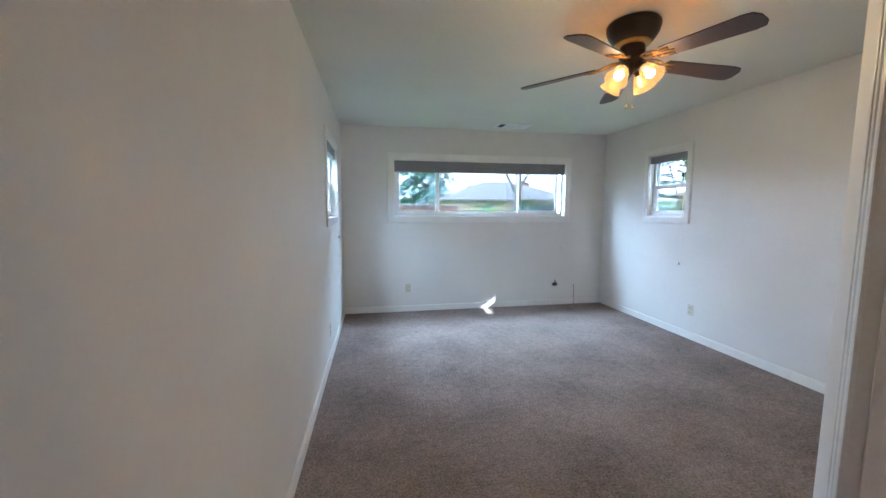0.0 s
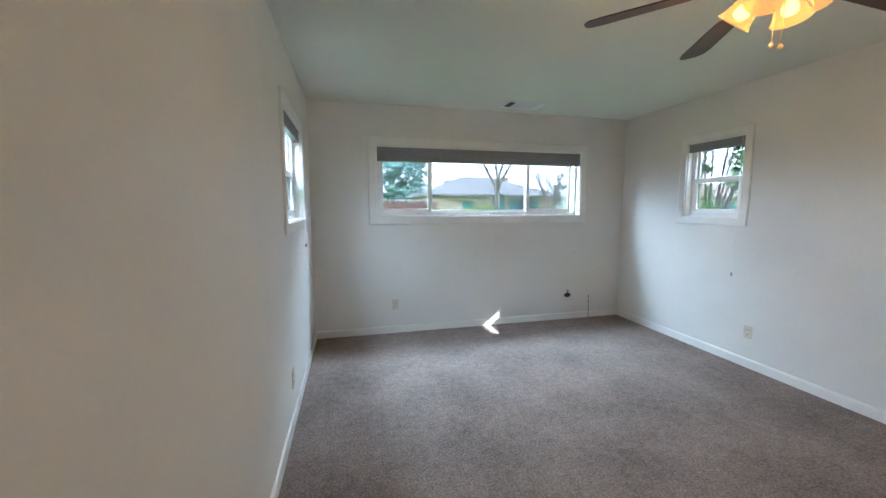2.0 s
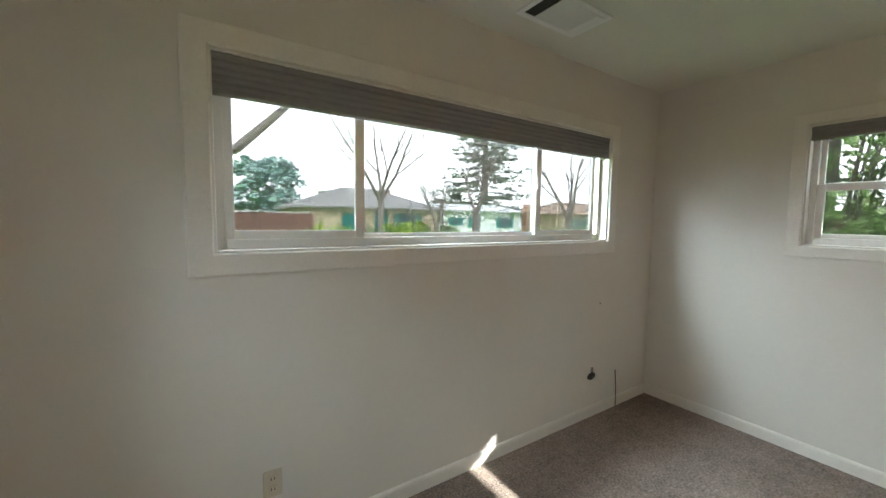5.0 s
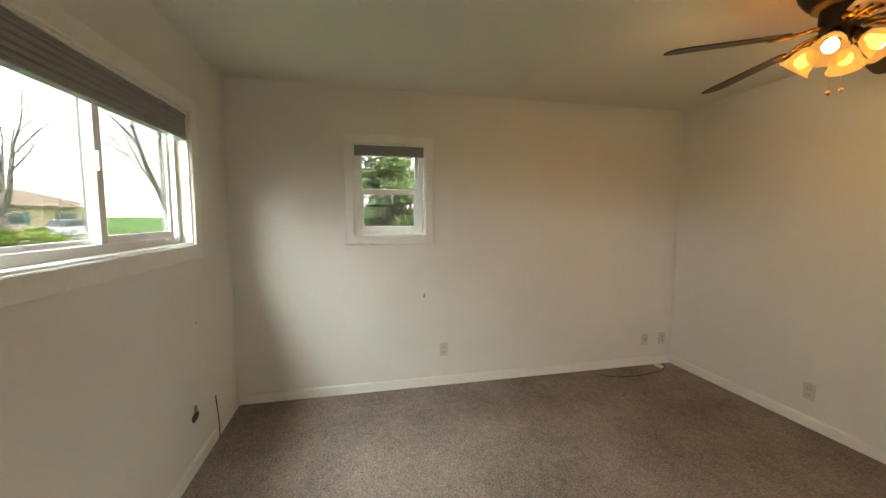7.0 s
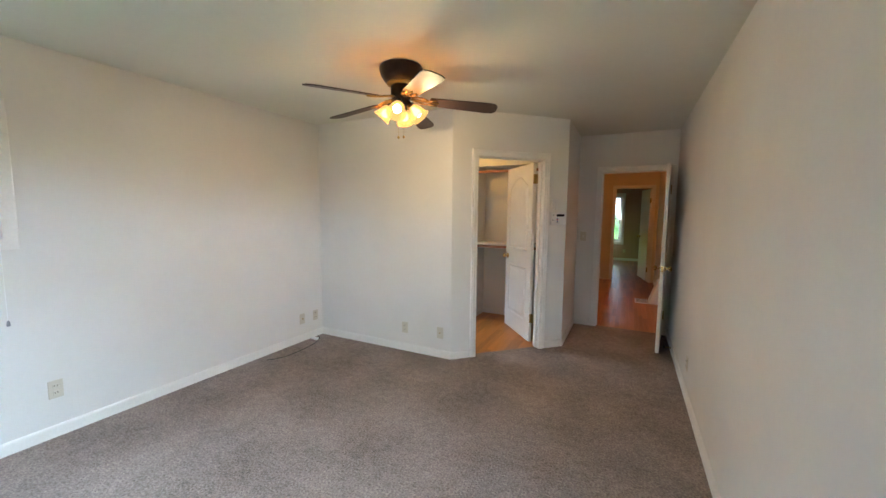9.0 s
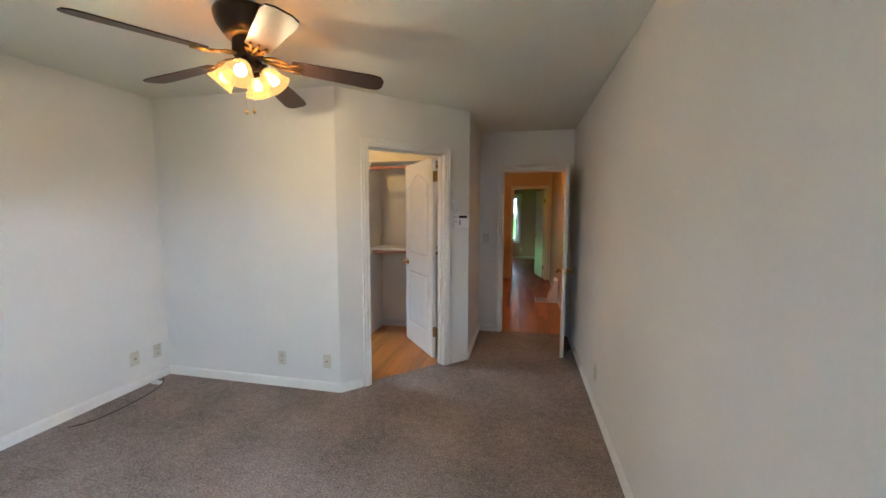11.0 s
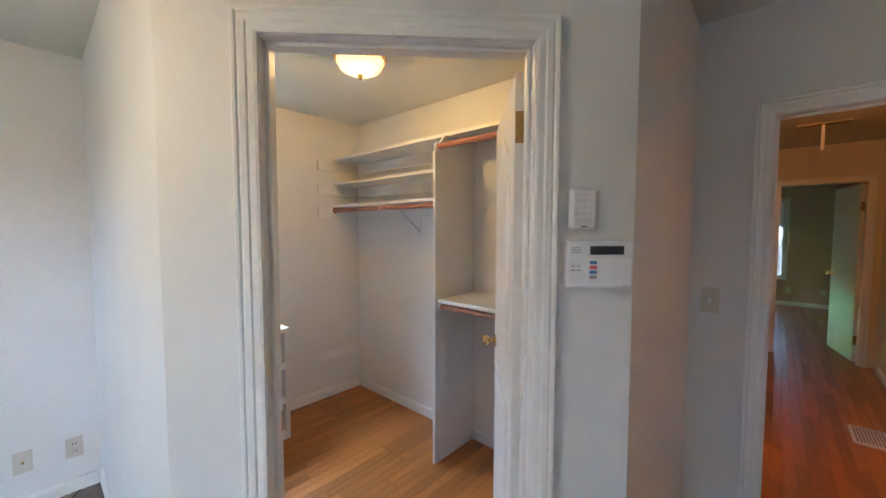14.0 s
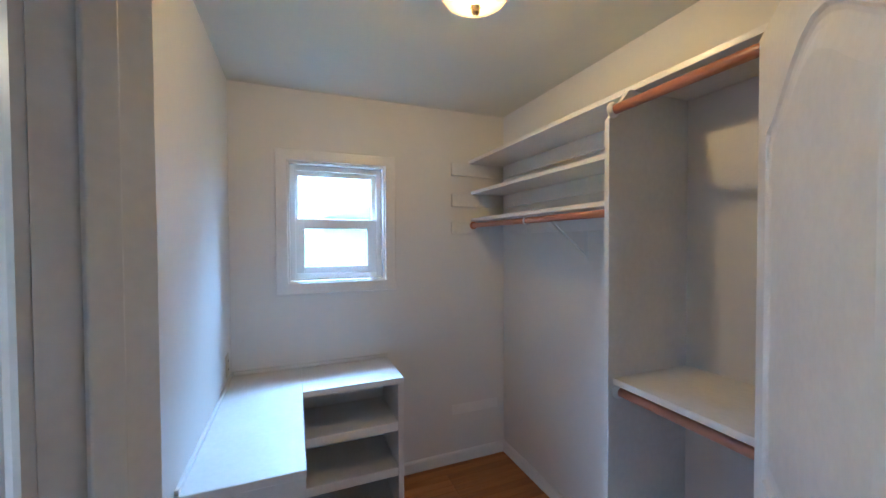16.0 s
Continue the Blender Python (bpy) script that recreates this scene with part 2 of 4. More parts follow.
def mesh_of(name, bm, mat, smooth=False):
    bmesh.ops.recalc_face_normals(bm, faces=bm.faces)
    me = bpy.data.meshes.new(name)
    bm.to_mesh(me)
    bm.free()
    me.materials.append(mat)
    if smooth:
        for p in me.polygons:
            p.use_smooth = True
    return me


def part(name, bm, mat, parent, label="", smooth=False):
    ob = new(name, mesh_of(name, bm, mat, smooth))
    ob.parent = parent
    return tagged(ob, label)


def thing(name, m, label, category, group="", kind=""):
    ob = new(name)
    ob.matrix_world = m
    return tagged(ob, label, category, group, kind)


def solid(name, bm, mat, m, label, category="", group="", kind="", smooth=False):
    ob = new(name, mesh_of(name, bm, mat, smooth))
    ob.matrix_world = m
    return tagged(ob, label, category, group, kind)


H = 2.44
XW, XE, YN, YS, YH = -0.43, 3.28, 4.92, 0.98, -0.905
POST, ANG = (0.655, 0.060), (1.575, 0.98)
YK0, YK1 = -0.855, 0.90
U45 = frame_of(*POST, 1, 1)
WALL_IN = "white painted plaster wall with faint scuffs"


def wall(name, m, length, thick, z1, holes, mat, label=WALL_IN):
    """Along local u from 0; the room is on the side of +v, the wall goes back to -thick."""
    bm = bmesh.new()
    cuts = sorted(holes)
    u = 0.0
    for a, b, za, zb in cuts:
        box(bm, u, a, -thick, 0, 0, z1)
        if za > 0:
            box(bm, a, b, -thick, 0, 0, za)
        box(bm, a, b, -thick, 0, zb, z1)
        u = b
    box(bm, u, length, -thick, 0, 0, z1)
    return solid(name, bm, mat, m, label, "wall", kind="structure")


# walls of the bedroom
M_W = frame_of(XW, 4.92 + 0.15, 0, -1)       # u runs south
M_N = frame_of(XE, YN, -1, 0)                # u runs west
M_E = frame_of(XE, -1.02, 0, 1)              # u runs north
wall("wall_west", M_W, 5.07 + 1.02, 0.15, H, [(5.07 - 4.27, 5.07 - 3.40, 1.285, 2.025)], PAINT)
wall("wall_north", M_N, XE - XW, 0.15, H, [(XE - 2.665, XE - 0.235, 1.28, 2.03)], PAINT)
wall("wall_east", M_E, 5.07 + 1.02, 0.15, H, [(0.02 + 1.02, 0.60 + 1.02, 1.30, 2.025), (3.455 + 1.02, 4.03 + 1.02, 1.288, 2.02)], PAINT)
bm = bmesh.new()
prism(bm, [(ANG[0], YS), (XE, YS), (XE, YK1), (ANG[0] + 0.04, YK1)], 0, H)
solid("wall_south", bm, PAINT, Matrix(), WALL_IN, "wall", kind="structure")
bm = bmesh.new()
L45 = math.hypot(ANG[0] - POST[0], ANG[1] - POST[1])
D0, D1, DH, T45 = 0.281, 1.042, 2.020, 0.105
prism(bm, [(0, 0), (D0, 0), (D0, -T45), (0.05, -T45)], 0, H)
prism(bm, [(D1, 0), (L45, 0), (L45 - 0.028, -0.085), (1.188 + T45, -T45), (D1, -T45)], 0, H)
box(bm, D0, D1, -T45, 0, DH, H)
solid("wall_angled", bm, PAINT, U45, "angled white plaster wall with the closet doorway", "wall", kind="structure")
bm = bmesh.new()
prism(bm, [(0.655, YH), (0.765, YH), (0.765, 0.05), (0.735, 0.02), (0.655, 0.058)], 0, H)
solid("wall_alcove", bm, PAINT, Matrix(), "white plaster wall of the entry alcove", "wall", kind="structure")
bm = bmesh.new()
box(bm, 0.765, XE, YH, YK0, 0, H)
solid("wall_closet", bm, PAINT, Matrix(), "white plaster back wall of the closet", "wall", kind="structure")
HX0, HX1, HH = -0.372, 0.385, 1.99
wall("wall_hall", frame_of(XW, YH, 1, 0), XE - XW, 0.115, H, [(HX0 - XW, HX1 - XW, 0, HH)], PAINT)

bm = bmesh.new()
box(bm, XW - 0.15, XE + 0.15, YH, YN + 0.15, H, H + 0.12)
solid("ceiling", bm, CEIL, Matrix(), "off-white painted plaster ceiling", "ceiling", kind="structure")
# Unseen roof; its wide east eave and fascia trim the sun to a strip.
bm = bmesh.new()
box(bm, XW - 0.9, XE + 1.29, -9.5, YN + 0.65, H + 0.125, H + 0.16)
prism(bm, [(XW - 0.9, H + 0.165), (XE + 1.29, H + 0.165), (1.4, H + 1.3)], -9.5, YN + 0.65, "y")
box(bm, XE + 1.25, XE + 1.29, -9.5, YN + 0.65, H - 0.10, H + 0.12)
solid("roof", bm, ROOF, Matrix(), "unseen grey shingle roof, east eave widened to cut the sun", "roof", kind="structure")

# carpet over the bedroom and the alcove
bm = bmesh.new()
prism(bm, [(XW, YH - 0.04), (0.655, YH - 0.04), (0.655, 0.06), (0.70, 0.02), (1.61, 0.93), (1.575, 0.98), (XE, 0.98), (XE, YN), (XW, YN)], -0.12, 0.0)
solid("floor", bm, CARPET, Matrix(), "grey-brown cut pile wall-to-wall carpet", "carpet", kind="structure")
bm = bmesh.new()
box(bm, 0.6, XE, YK0 - 0.05, YK1 + 0.05, -0.12, -0.020)
solid("floor_closet", bm, SUBFLOOR, Matrix(), "oak strip floor of the closet", "floor", kind="structure")
CLOSET_FLOOR = bpy.data.objects["floor_closet"]
bm = bmesh.new()
box(bm, -1.9, 2.0, -8.7, YH - 0.04, -0.12, -0.020)
HALL_FLOOR = solid("floor_hall", bm, SUBFLOOR, Matrix(), "orange oak strip floor of the hall", "floor", kind="structure")


def profile_run(bm, prof, u0, u1):
    """A moulding along u: prof is (v, z)."""
    prism(bm, prof, u0, u1, "x")


BASE = [(0, 0), (0.013, 0), (0.013, 0.062), (0.010, 0.072), (0.004, 0.078), (0, 0.078)]


def baseboard(m, u0, u1, label="white painted wooden baseboard"):
    bm = bmesh.new()
    profile_run(bm, BASE, u0, u1)
    return solid("baseboard", bm, TRIM, m, label, "baseboard", kind="structure")


baseboard(M_W, 0.165, 5.07 + 0.90)
baseboard(M_N, 0.0, XE - XW)
baseboard(M_E, 1.02 + YS + 0.013, 1.02 + YN - 0.013)
baseboard(frame_of(ANG[0], YS, 1, 0), 0.0, XE - ANG[0])
baseboard(U45, 0.0, D0 - 0.07)
baseboard(U45, D1 + 0.07, L45)
baseboard(frame_of(0.655, YH, 0, 1), 0.013, 0.96)
baseboard(frame_of(XW, YH, 1, 0), HX1 - XW + 0.068, 0.655 - XW)
baseboard(M_E, 1.02 + YK0 + 0.013, 1.02 + 0.01)
baseboard(frame_of(0.765, YK0, 1, 0), 1.937 - 0.765, XE - 0.765)
baseboard(frame_of(0.765, YK0, 1, 0), 0.0, 1.913 - 0.765)

CASING = [(-0.004, 0.0), (-0.004, 0.010), (0.004, 0.0125), (0.020, 0.0125), (0.025, 0.016), (0.040, 0.0165), (0.045, 0.0135),
          (0.050, 0.018), (0.058, 0.019), (0.061, 0.016), (0.061, 0.0)]
FLATCASE = [(-0.003, 0.0), (-0.003, 0.012), (0.002, 0.015), (0.060, 0.016), (0.065, 0.013), (0.066, 0.0)]


def casing(bm, prof, u0, u1, z0, z1, closed, foot=0.0):
    """A mitred trim round an opening; prof is (outward, proud)."""
    rows = []
    for o, d in prof:
        zb = z0 - o if closed else foot
        rows.append([bm.verts.new(p) for p in ((u0 - o, d, zb), (u0 - o, d, z1 + o), (u1 + o, d, z1 + o), (u1 + o, d, zb))])
    for a, b in zip(rows, rows[1:]):
        for i in range(4 if closed else 3):
            j = (i + 1) % 4
            bm.faces.new((a[i], a[j], b[j], b[i]))
    if not closed:
        bm.faces.new([r[0] for r in rows])
        bm.faces.new([r[3] for r in rows])


def rect_ring(bm, u0, u1, z0, z1, w, v0, v1, wb=None, wt=None):
    wb, wt = wb or w, wt or w
    box(bm, u0, u0 + w, v0, v1, z0, z1, 0.003)
    box(bm, u1 - w, u1, v0, v1, z0, z1, 0.003)
    box(bm, u0 + w, u1 - w, v0, v1, z0, z0 + wb, 0.003)
    box(bm, u0 + w, u1 - w, v0, v1, z1 - wt, z1, 0.003)


def window(name, m, u0, u1, z0, z1, label, sashes, trim_w=1.0):
    """sashes: rows of (u0, u1, z0, z1, frame width, back, glass material), back measured into the wall."""
    w = thing(name, m, label, "window", kind="structure")
    bm = bmesh.new()
    casing(bm, [(o * trim_w if o > 0 else o, d) for o, d in FLATCASE], u0, u1, z0, z1, True)
    part("window_trim", bm, TRIM, w)
    bm = bmesh.new()
    rect_ring(bm, u0 + 0.001, u1 - 0.001, z0 + 0.001, z1 - 0.001, 0.012, -0.148, -0.002)
    part("reveal", bm, TRIM, w)
    bm = bmesh.new()
    rect_ring(bm, u0 + 0.013, u1 - 0.013, z0 + 0.013, z1 - 0.013, 0.032, -0.125, -0.060, wb=0.04)
    part("window_frame", bm, VINYL, w)
    for a, b, c, d, fw, back, mat in sashes:
        bm = bmesh.new()
        rect_ring(bm, a, b, c, d, fw, -back - 0.022, -back)
        s = part("sash", bm, VINYL, w)
        bm = bmesh.new()
        box(bm, a + fw - 0.004, b - fw + 0.004, -back - 0.014, -back - 0.010, c + fw - 0.004, d - fw + 0.004)
        p = part("pane", bm, mat, s)
        p.visible_shadow = False
    return w


def shade(m, u0, u1, z0, z1, label, cord=None):
    """A raised pleated shade with head rail, folded fabric and bottom rail."""
    s = thing("window_shade", m, label, "window shade")
    bm = bmesh.new()
    box(bm, u0, u1, -0.050, -0.004, z1 - 0.022, z1, 0.003)
    part("head_rail", bm, BLIND, s)
    bm = bmesh.new()
    k = 4
    zs = [z1 - 0.022 - (z1 - z0 - 0.040) * i / (2 * k) for i in range(2 * k + 1)]
    fr = [(-0.006 if i % 2 else -0.0095) for i in range(2 * k + 1)]
    prism(bm, [(v, z) for v, z in zip(fr, zs)] + [(-0.047, zs[-1]), (-0.047, zs[0])], u0 + 0.004, u1 - 0.004, "x")
    part("pleated_fabric", bm, BLIND, s)
    bm = bmesh.new()
    box(bm, u0 + 0.002, u1 - 0.002, -0.050, -0.004, z0, z0 + 0.017, 0.004)
    part("bottom_rail", bm, GREY, s)
    bm = bmesh.new()
    box(bm, u0 + 0.002, u1 - 0.002, -0.003, 0.002, z1 + 0.001, z1 + 0.006)
    part("top_bead", bm, VINYL, s)
    if cord:
        uc, zc = cord
        bm = bmesh.new()
        tube(bm, (uc, 0.022, z1 - 0.02), (uc, 0.020, zc + 0.03), 0.0012, 0.0012, 6)
        tube(bm, (uc, -0.005, z1 - 0.012), (uc, 0.022, z1 - 0.02), 0.0012, 0.0012, 6)
        c = part("pull_cord", bm, VINYL, s)
        bm = bmesh.new()
        lathe(bm, [(0.001, 0.034), (0.006, 0.028), (0.009, 0.004), (0.007, 0.0), (0.001, -0.001)], 12, Matrix.Translation((uc, 0.020, zc)))
        part("cord_tassel", bm, GREY, c, "grey cord tassel", True)
    return s


# north window: u runs west from the east corner
def nu(x):
    return XE - x


window("window_1", M_N, nu(2.665), nu(0.235), 1.28, 2.03, "wide white vinyl three-pane slider window with painted trim", [
    (nu(2.585), nu(1.985), 1.322, 1.985, 0.042, 0.062, SCREEN),
    (nu(2.02), nu(0.82), 1.316, 1.985, 0.036, 0.092, GLASS),
    (nu(0.845), nu(0.265), 1.322, 1.985, 0.045, 0.062, GLASS)], 1.25)
shade(M_N, nu(2.657), nu(0.243), 1.868, 2.012, "raised grey pleated fabric shade across the wide window")
bm = bmesh.new()
box(bm, nu(2.0), nu(1.985), -0.062, -0.050, 1.62, 1.70, 0.004)
part("latch", bm, VINYL, bpy.data.objects["window_1"])
# east and west single-hung windows, and the one in the closet
e0 = 1.02
window("window_2", M_E, 3.455 + e0, 4.03 + e0, 1.288, 2.02, "small white vinyl single-hung window facing trees", [
    (3.49 + e0, 3.995 + e0, 1.635, 1.985, 0.035, 0.092, GLASS), (3.50 + e0, 3.99 + e0, 1.325, 1.665, 0.042, 0.064, GLASS)])
shade(M_E, 3.463 + e0, 4.022 + e0, 1.925, 2.003, "raised dark grey pleated shade in the small window", (3.470 + e0, 0.775))
w0 = 5.07
window("window_3", M_W, w0 - 4.27, w0 - 3.40, 1.285, 2.025, "small white vinyl single-hung window in the side wall", [
    (w0 - 4.235, w0 - 3.435, 1.635, 1.99, 0.035, 0.092, GLASS), (w0 - 4.225, w0 - 3.445, 1.325, 1.665, 0.042, 0.064, GLASS)])
shade(M_W, w0 - 4.262, w0 - 3.408, 1.915, 2.008, "raised dark grey pleated shade in the side window", (w0 - 4.245, 1.05))
window("window_4", M_E, 0.02 + e0, 0.60 + e0, 1.30, 2.025, "small white vinyl single-hung closet window with frosted lower pane", [
    (0.055 + e0, 0.575 + e0, 1.655, 1.99, 0.036, 0.092, GLASS), (0.065 + e0, 0.565 + e0, 1.335, 1.685, 0.058, 0.064, FROST)])

# ---- doors ----
def arch_panel(u0, u1, z0, z1, rise, n=10):
    pts = [(u0, z0), (u1, z0), (u1, z1)]
    for i in range(1, n):
        t = i / n
        pts.append((u1 + (u0 - u1) * t, z1 + rise * math.sin(math.pi * t) ** 1.6))
    return pts + [(u0, z1)]


def moulding(bm, poly, v, s):
    """A rounded strip round a closed outline on the face at v, proud to the side s."""
    k = len(poly)
    cx = sum(p[0] for p in poly) / k
    rows = []
    nrm = []
    for i in range(k):
        a, b, c = Vector(poly[i - 1]), Vector(poly[i]), Vector(poly[(i + 1) % k])
        d1, d2 = (b - a).normalized(), (c - b).normalized()
        n1, n2 = Vector((-d1.y, d1.x)), Vector((-d2.y, d2.x))
        n = (n1 + n2).normalized()
        n *= 1 / max(0.5, n.dot(n1))
        nrm.append(n)
    for o, d in ((0.0, -0.001), (0.003, 0.006), (0.010, 0.008), (0.016, 0.003), (0.024, 0.0008), (0.036, 0.001), (0.066, 0.008), (0.072, 0.008)):
        rows.append([bm.verts.new((poly[i][0] + nrm[i].x * o, v + s * d, poly[i][1] + nrm[i].y * o)) for i in range(k)])
    for a, b in zip(rows, rows[1:]):
        for i in range(k):
            bm.faces.new((a[i], a[(i + 1) % k], b[(i + 1) % k], b[i]))
    bm.faces.new(rows[-1])


def knob(bm, u, z, v, s):
    m = Matrix.Translation((u, v, z)) @ Matrix.Rotation(radians(-90 * s), 4, "X")
    lathe(bm, [(0.001, 0.0), (0.032, 0.0), (0.033, 0.006), (0.026, 0.010), (0.012, 0.014), (0.011, 0.030), (0.020, 0.036), (0.028, 0.048), (0.027, 0.058), (0.018, 0.066), (0.001, 0.067)], 20, m)


def door(name, m, width, height, label, panels, hinges, knob_z=0.92, flip=1):
    """Local u from the hinge edge to the free edge, v through the thickness."""
    d = thing(name, m, label, "door", kind="structure")
    t = 0.035
    bm = bmesh.new()
    box(bm, 0, width, -t / 2, t / 2, 0.012, height, 0.002)
    slab = part("door_slab", bm, TRIM, d)
    if panels:
        for poly in (arch_panel(0.105, width - 0.105, 1.03, height - 0.235, 0.115), arch_panel(0.115, width - 0.115, 0.22, 0.83, 0.0)):
            for s in (1, -1):
                bm = bmesh.new()
                moulding(bm, poly, s * (t / 2 + 0.001), s)
                part("door_panel", bm, TRIM, d)
    for s in (1, -1):
        bm = bmesh.new()
        knob(bm, width - 0.065, knob_z, s * t / 2, s)
        part("door_knob", bm, BRASS, d, "polished brass door knob", True)
    bm = bmesh.new()
    box(bm, width - 0.001, width + 0.0015, -0.012, 0.012, knob_z - 0.03, knob_z + 0.03)
    part("latch_plate", bm, BRASS, d, "brass latch plate")
    for z in hinges:
        bm = bmesh.new()
        box(bm, -0.0025, 0.0, -0.017, 0.015, z - 0.051, z + 0.051)
        box(bm, -0.040, -0.003, flip * t / 2 - 0.001, flip * t / 2 + 0.002, z - 0.051, z + 0.051)
        for i in range(5):
            tube(bm, (-0.002, flip * (t / 2 + 0.004), z - 0.051 + i * 0.0205), (-0.002, flip * (t / 2 + 0.004), z - 0.0320 + i * 0.0205), 0.006, 0.006, 10)
        part("hinge", bm, OLDBRASS, d, "aged brass butt hinge")
    return d


def doorframe(name, m, u0, u1, z1, depth, label, both=True, stop=0.0):
    f = thing(name, m, label, "door frame", kind="structure")
    bm = bmesh.new()
    casing(bm, CASING, u0 + 0.006, u1 - 0.006, 0, z1 - 0.006, False)
    part("casing", bm, TRIM, f)
    if both:
        bm = bmesh.new()
        casing(bm, CASING, u0 + 0.006, u1 - 0.006, 0, z1 - 0.006, False)
        bmesh.ops.transform(bm, matrix=Matrix.Translation((0, -depth, 0)) @ Matrix.Diagonal((1, -1, 1, 1)), verts=bm.verts)
        part("casing", bm, TRIM, f)
    bm = bmesh.new()
    box(bm, u0, u0 + 0.012, -depth, 0, 0, z1)
    box(bm, u1 - 0.012, u1, -depth, 0, 0, z1)
    box(bm, u0 + 0.012, u1 - 0.012, -depth, 0, z1 - 0.012, z1)
    part("jamb", bm, TRIM, f)
    if stop:
        bm = bmesh.new()
        for a, b in ((u0 + 0.012, u0 + 0.023), (u1 - 0.023, u1 - 0.012)):
            box(bm, a, b, -stop - 0.032, -stop, 0, z1 - 0.012, 0.002)
        box(bm, u0 + 0.023, u1 - 0.023, -stop - 0.032, -stop, z1 - 0.023, z1 - 0.012)
        part("door_stop", bm, TRIM, f)
    return f


f1 = doorframe("door_frame_1", U45, D0, D1, DH, T45, "white fluted casing and jamb of the closet doorway", False, 0.035)
bm = bmesh.new()
box(bm, D1 - 0.0135, D1 - 0.0125, -0.103, -0.072, 0.885, 0.945)
part("strike_plate", bm, BRASS, f1, "brass strike plate")
door("door_1", Matrix.Translation((0.988, 0.128, 0)) @ Matrix.Rotation(radians(-51.6), 4, "Z"), 0.735, 2.005,
     "open white two-panel arched closet door", True, (0.28, 1.83), 0.92, -1)
doorframe("door_frame_2", frame_of(XW, YH, 1, 0), HX0 - XW, HX1 - XW, HH, 0.115, "white moulded casing of the bedroom doorway", True, 0.05)
door("door_2", Matrix.Translation((-0.350, -0.885, 0)) @ Matrix.Rotation(radians(84.5), 4, "Z"), 0.735, 1.97,
     "open white flat bedroom door standing near the wall", False, (0.25, 1.75), 0.90, 1)


# ---- ceiling fan ----
FX, FY = 1.482, 2.008
WARM = (1.0, 0.64, 0.29)
fan = thing("ceiling_fan", pose(FX, FY, H), "dark bronze five-blade ceiling fan with four lit amber shades", "ceiling fan")
bm = bmesh.new()
lathe(bm, [(0.001, 0.0), (0.138, 0.0), (0.146, -0.012), (0.146, -0.030), (0.136, -0.062), (0.112, -0.098), (0.088, -0.114), (0.001, -0.115)], 40)
part("housing", bm, BRONZE, fan, "dark bronze flush-mount housing", True)
bm = bmesh.new()
lathe(bm, [(0.090, -0.100), (0.096, -0.108), (0.096, -0.118), (0.088, -0.124), (0.001, -0.125)], 40)
part("trim_ring", bm, OLDBRASS, fan, "aged brass trim ring", True)
bm = bmesh.new()
lathe(bm, [(0.001, -0.125), (0.066, -0.125), (0.070, -0.140), (0.070, -0.195), (0.060, -0.212), (0.045, -0.222), (0.045, -0.250), (0.036, -0.262), (0.012, -0.272), (0.001, -0.290)], 28)
part("motor_stem", bm, BRONZE, fan, "", True)
PHASE = -5
for i in range(5):
    rot = Matrix.Rotation(radians(PHASE + 72 * i), 4, "Z")
    tilt = Matrix.Rotation(radians(-12), 4, "X")
    bm = bmesh.new()
    out = [(0.205, -0.052), (0.60, -0.068), (0.645, -0.060), (0.665, -0.030), (0.665, 0.030), (0.645, 0.060), (0.60, 0.068), (0.205, 0.052), (0.195, 0.030), (0.195, -0.030)]
    prism(bm, out, -0.003, 0.003)
    bmesh.ops.transform(bm, matrix=rot @ Matrix.Translation((0, 0, -0.212)) @ Matrix.Rotation(radians(4), 4, "Y") @ tilt, verts=bm.verts)
    b = part("blade", bm, BLADE, fan)
    bm = bmesh.new()
    for s in (-1, 1):
        pts = [(0.065, 0.012 * s, 0.012), (0.11, 0.030 * s, 0.010), (0.15, 0.038 * s, 0.0), (0.19, 0.022 * s, -0.006), (0.245, 0.034 * s, -0.007)]
        for p, q in zip(pts, pts[1:]):
            tube(bm, p, q, 0.006, 0.006, 8)
    tube(bm, (0.065, 0, 0.010), (0.26, 0, -0.008), 0.007, 0.005, 8)
    tube(bm, (0.15, -0.038, 0.0), (0.15, 0.038, 0.0), 0.005, 0.005, 8)
    bmesh.ops.transform(bm, matrix=rot @ Matrix.Translation((0, 0, -0.212)) @ Matrix.Rotation(radians(4), 4, "Y") @ tilt, verts=bm.verts)
    part("blade_arm", bm, OLDBRASS, b, "scrolled aged brass blade arm", True)
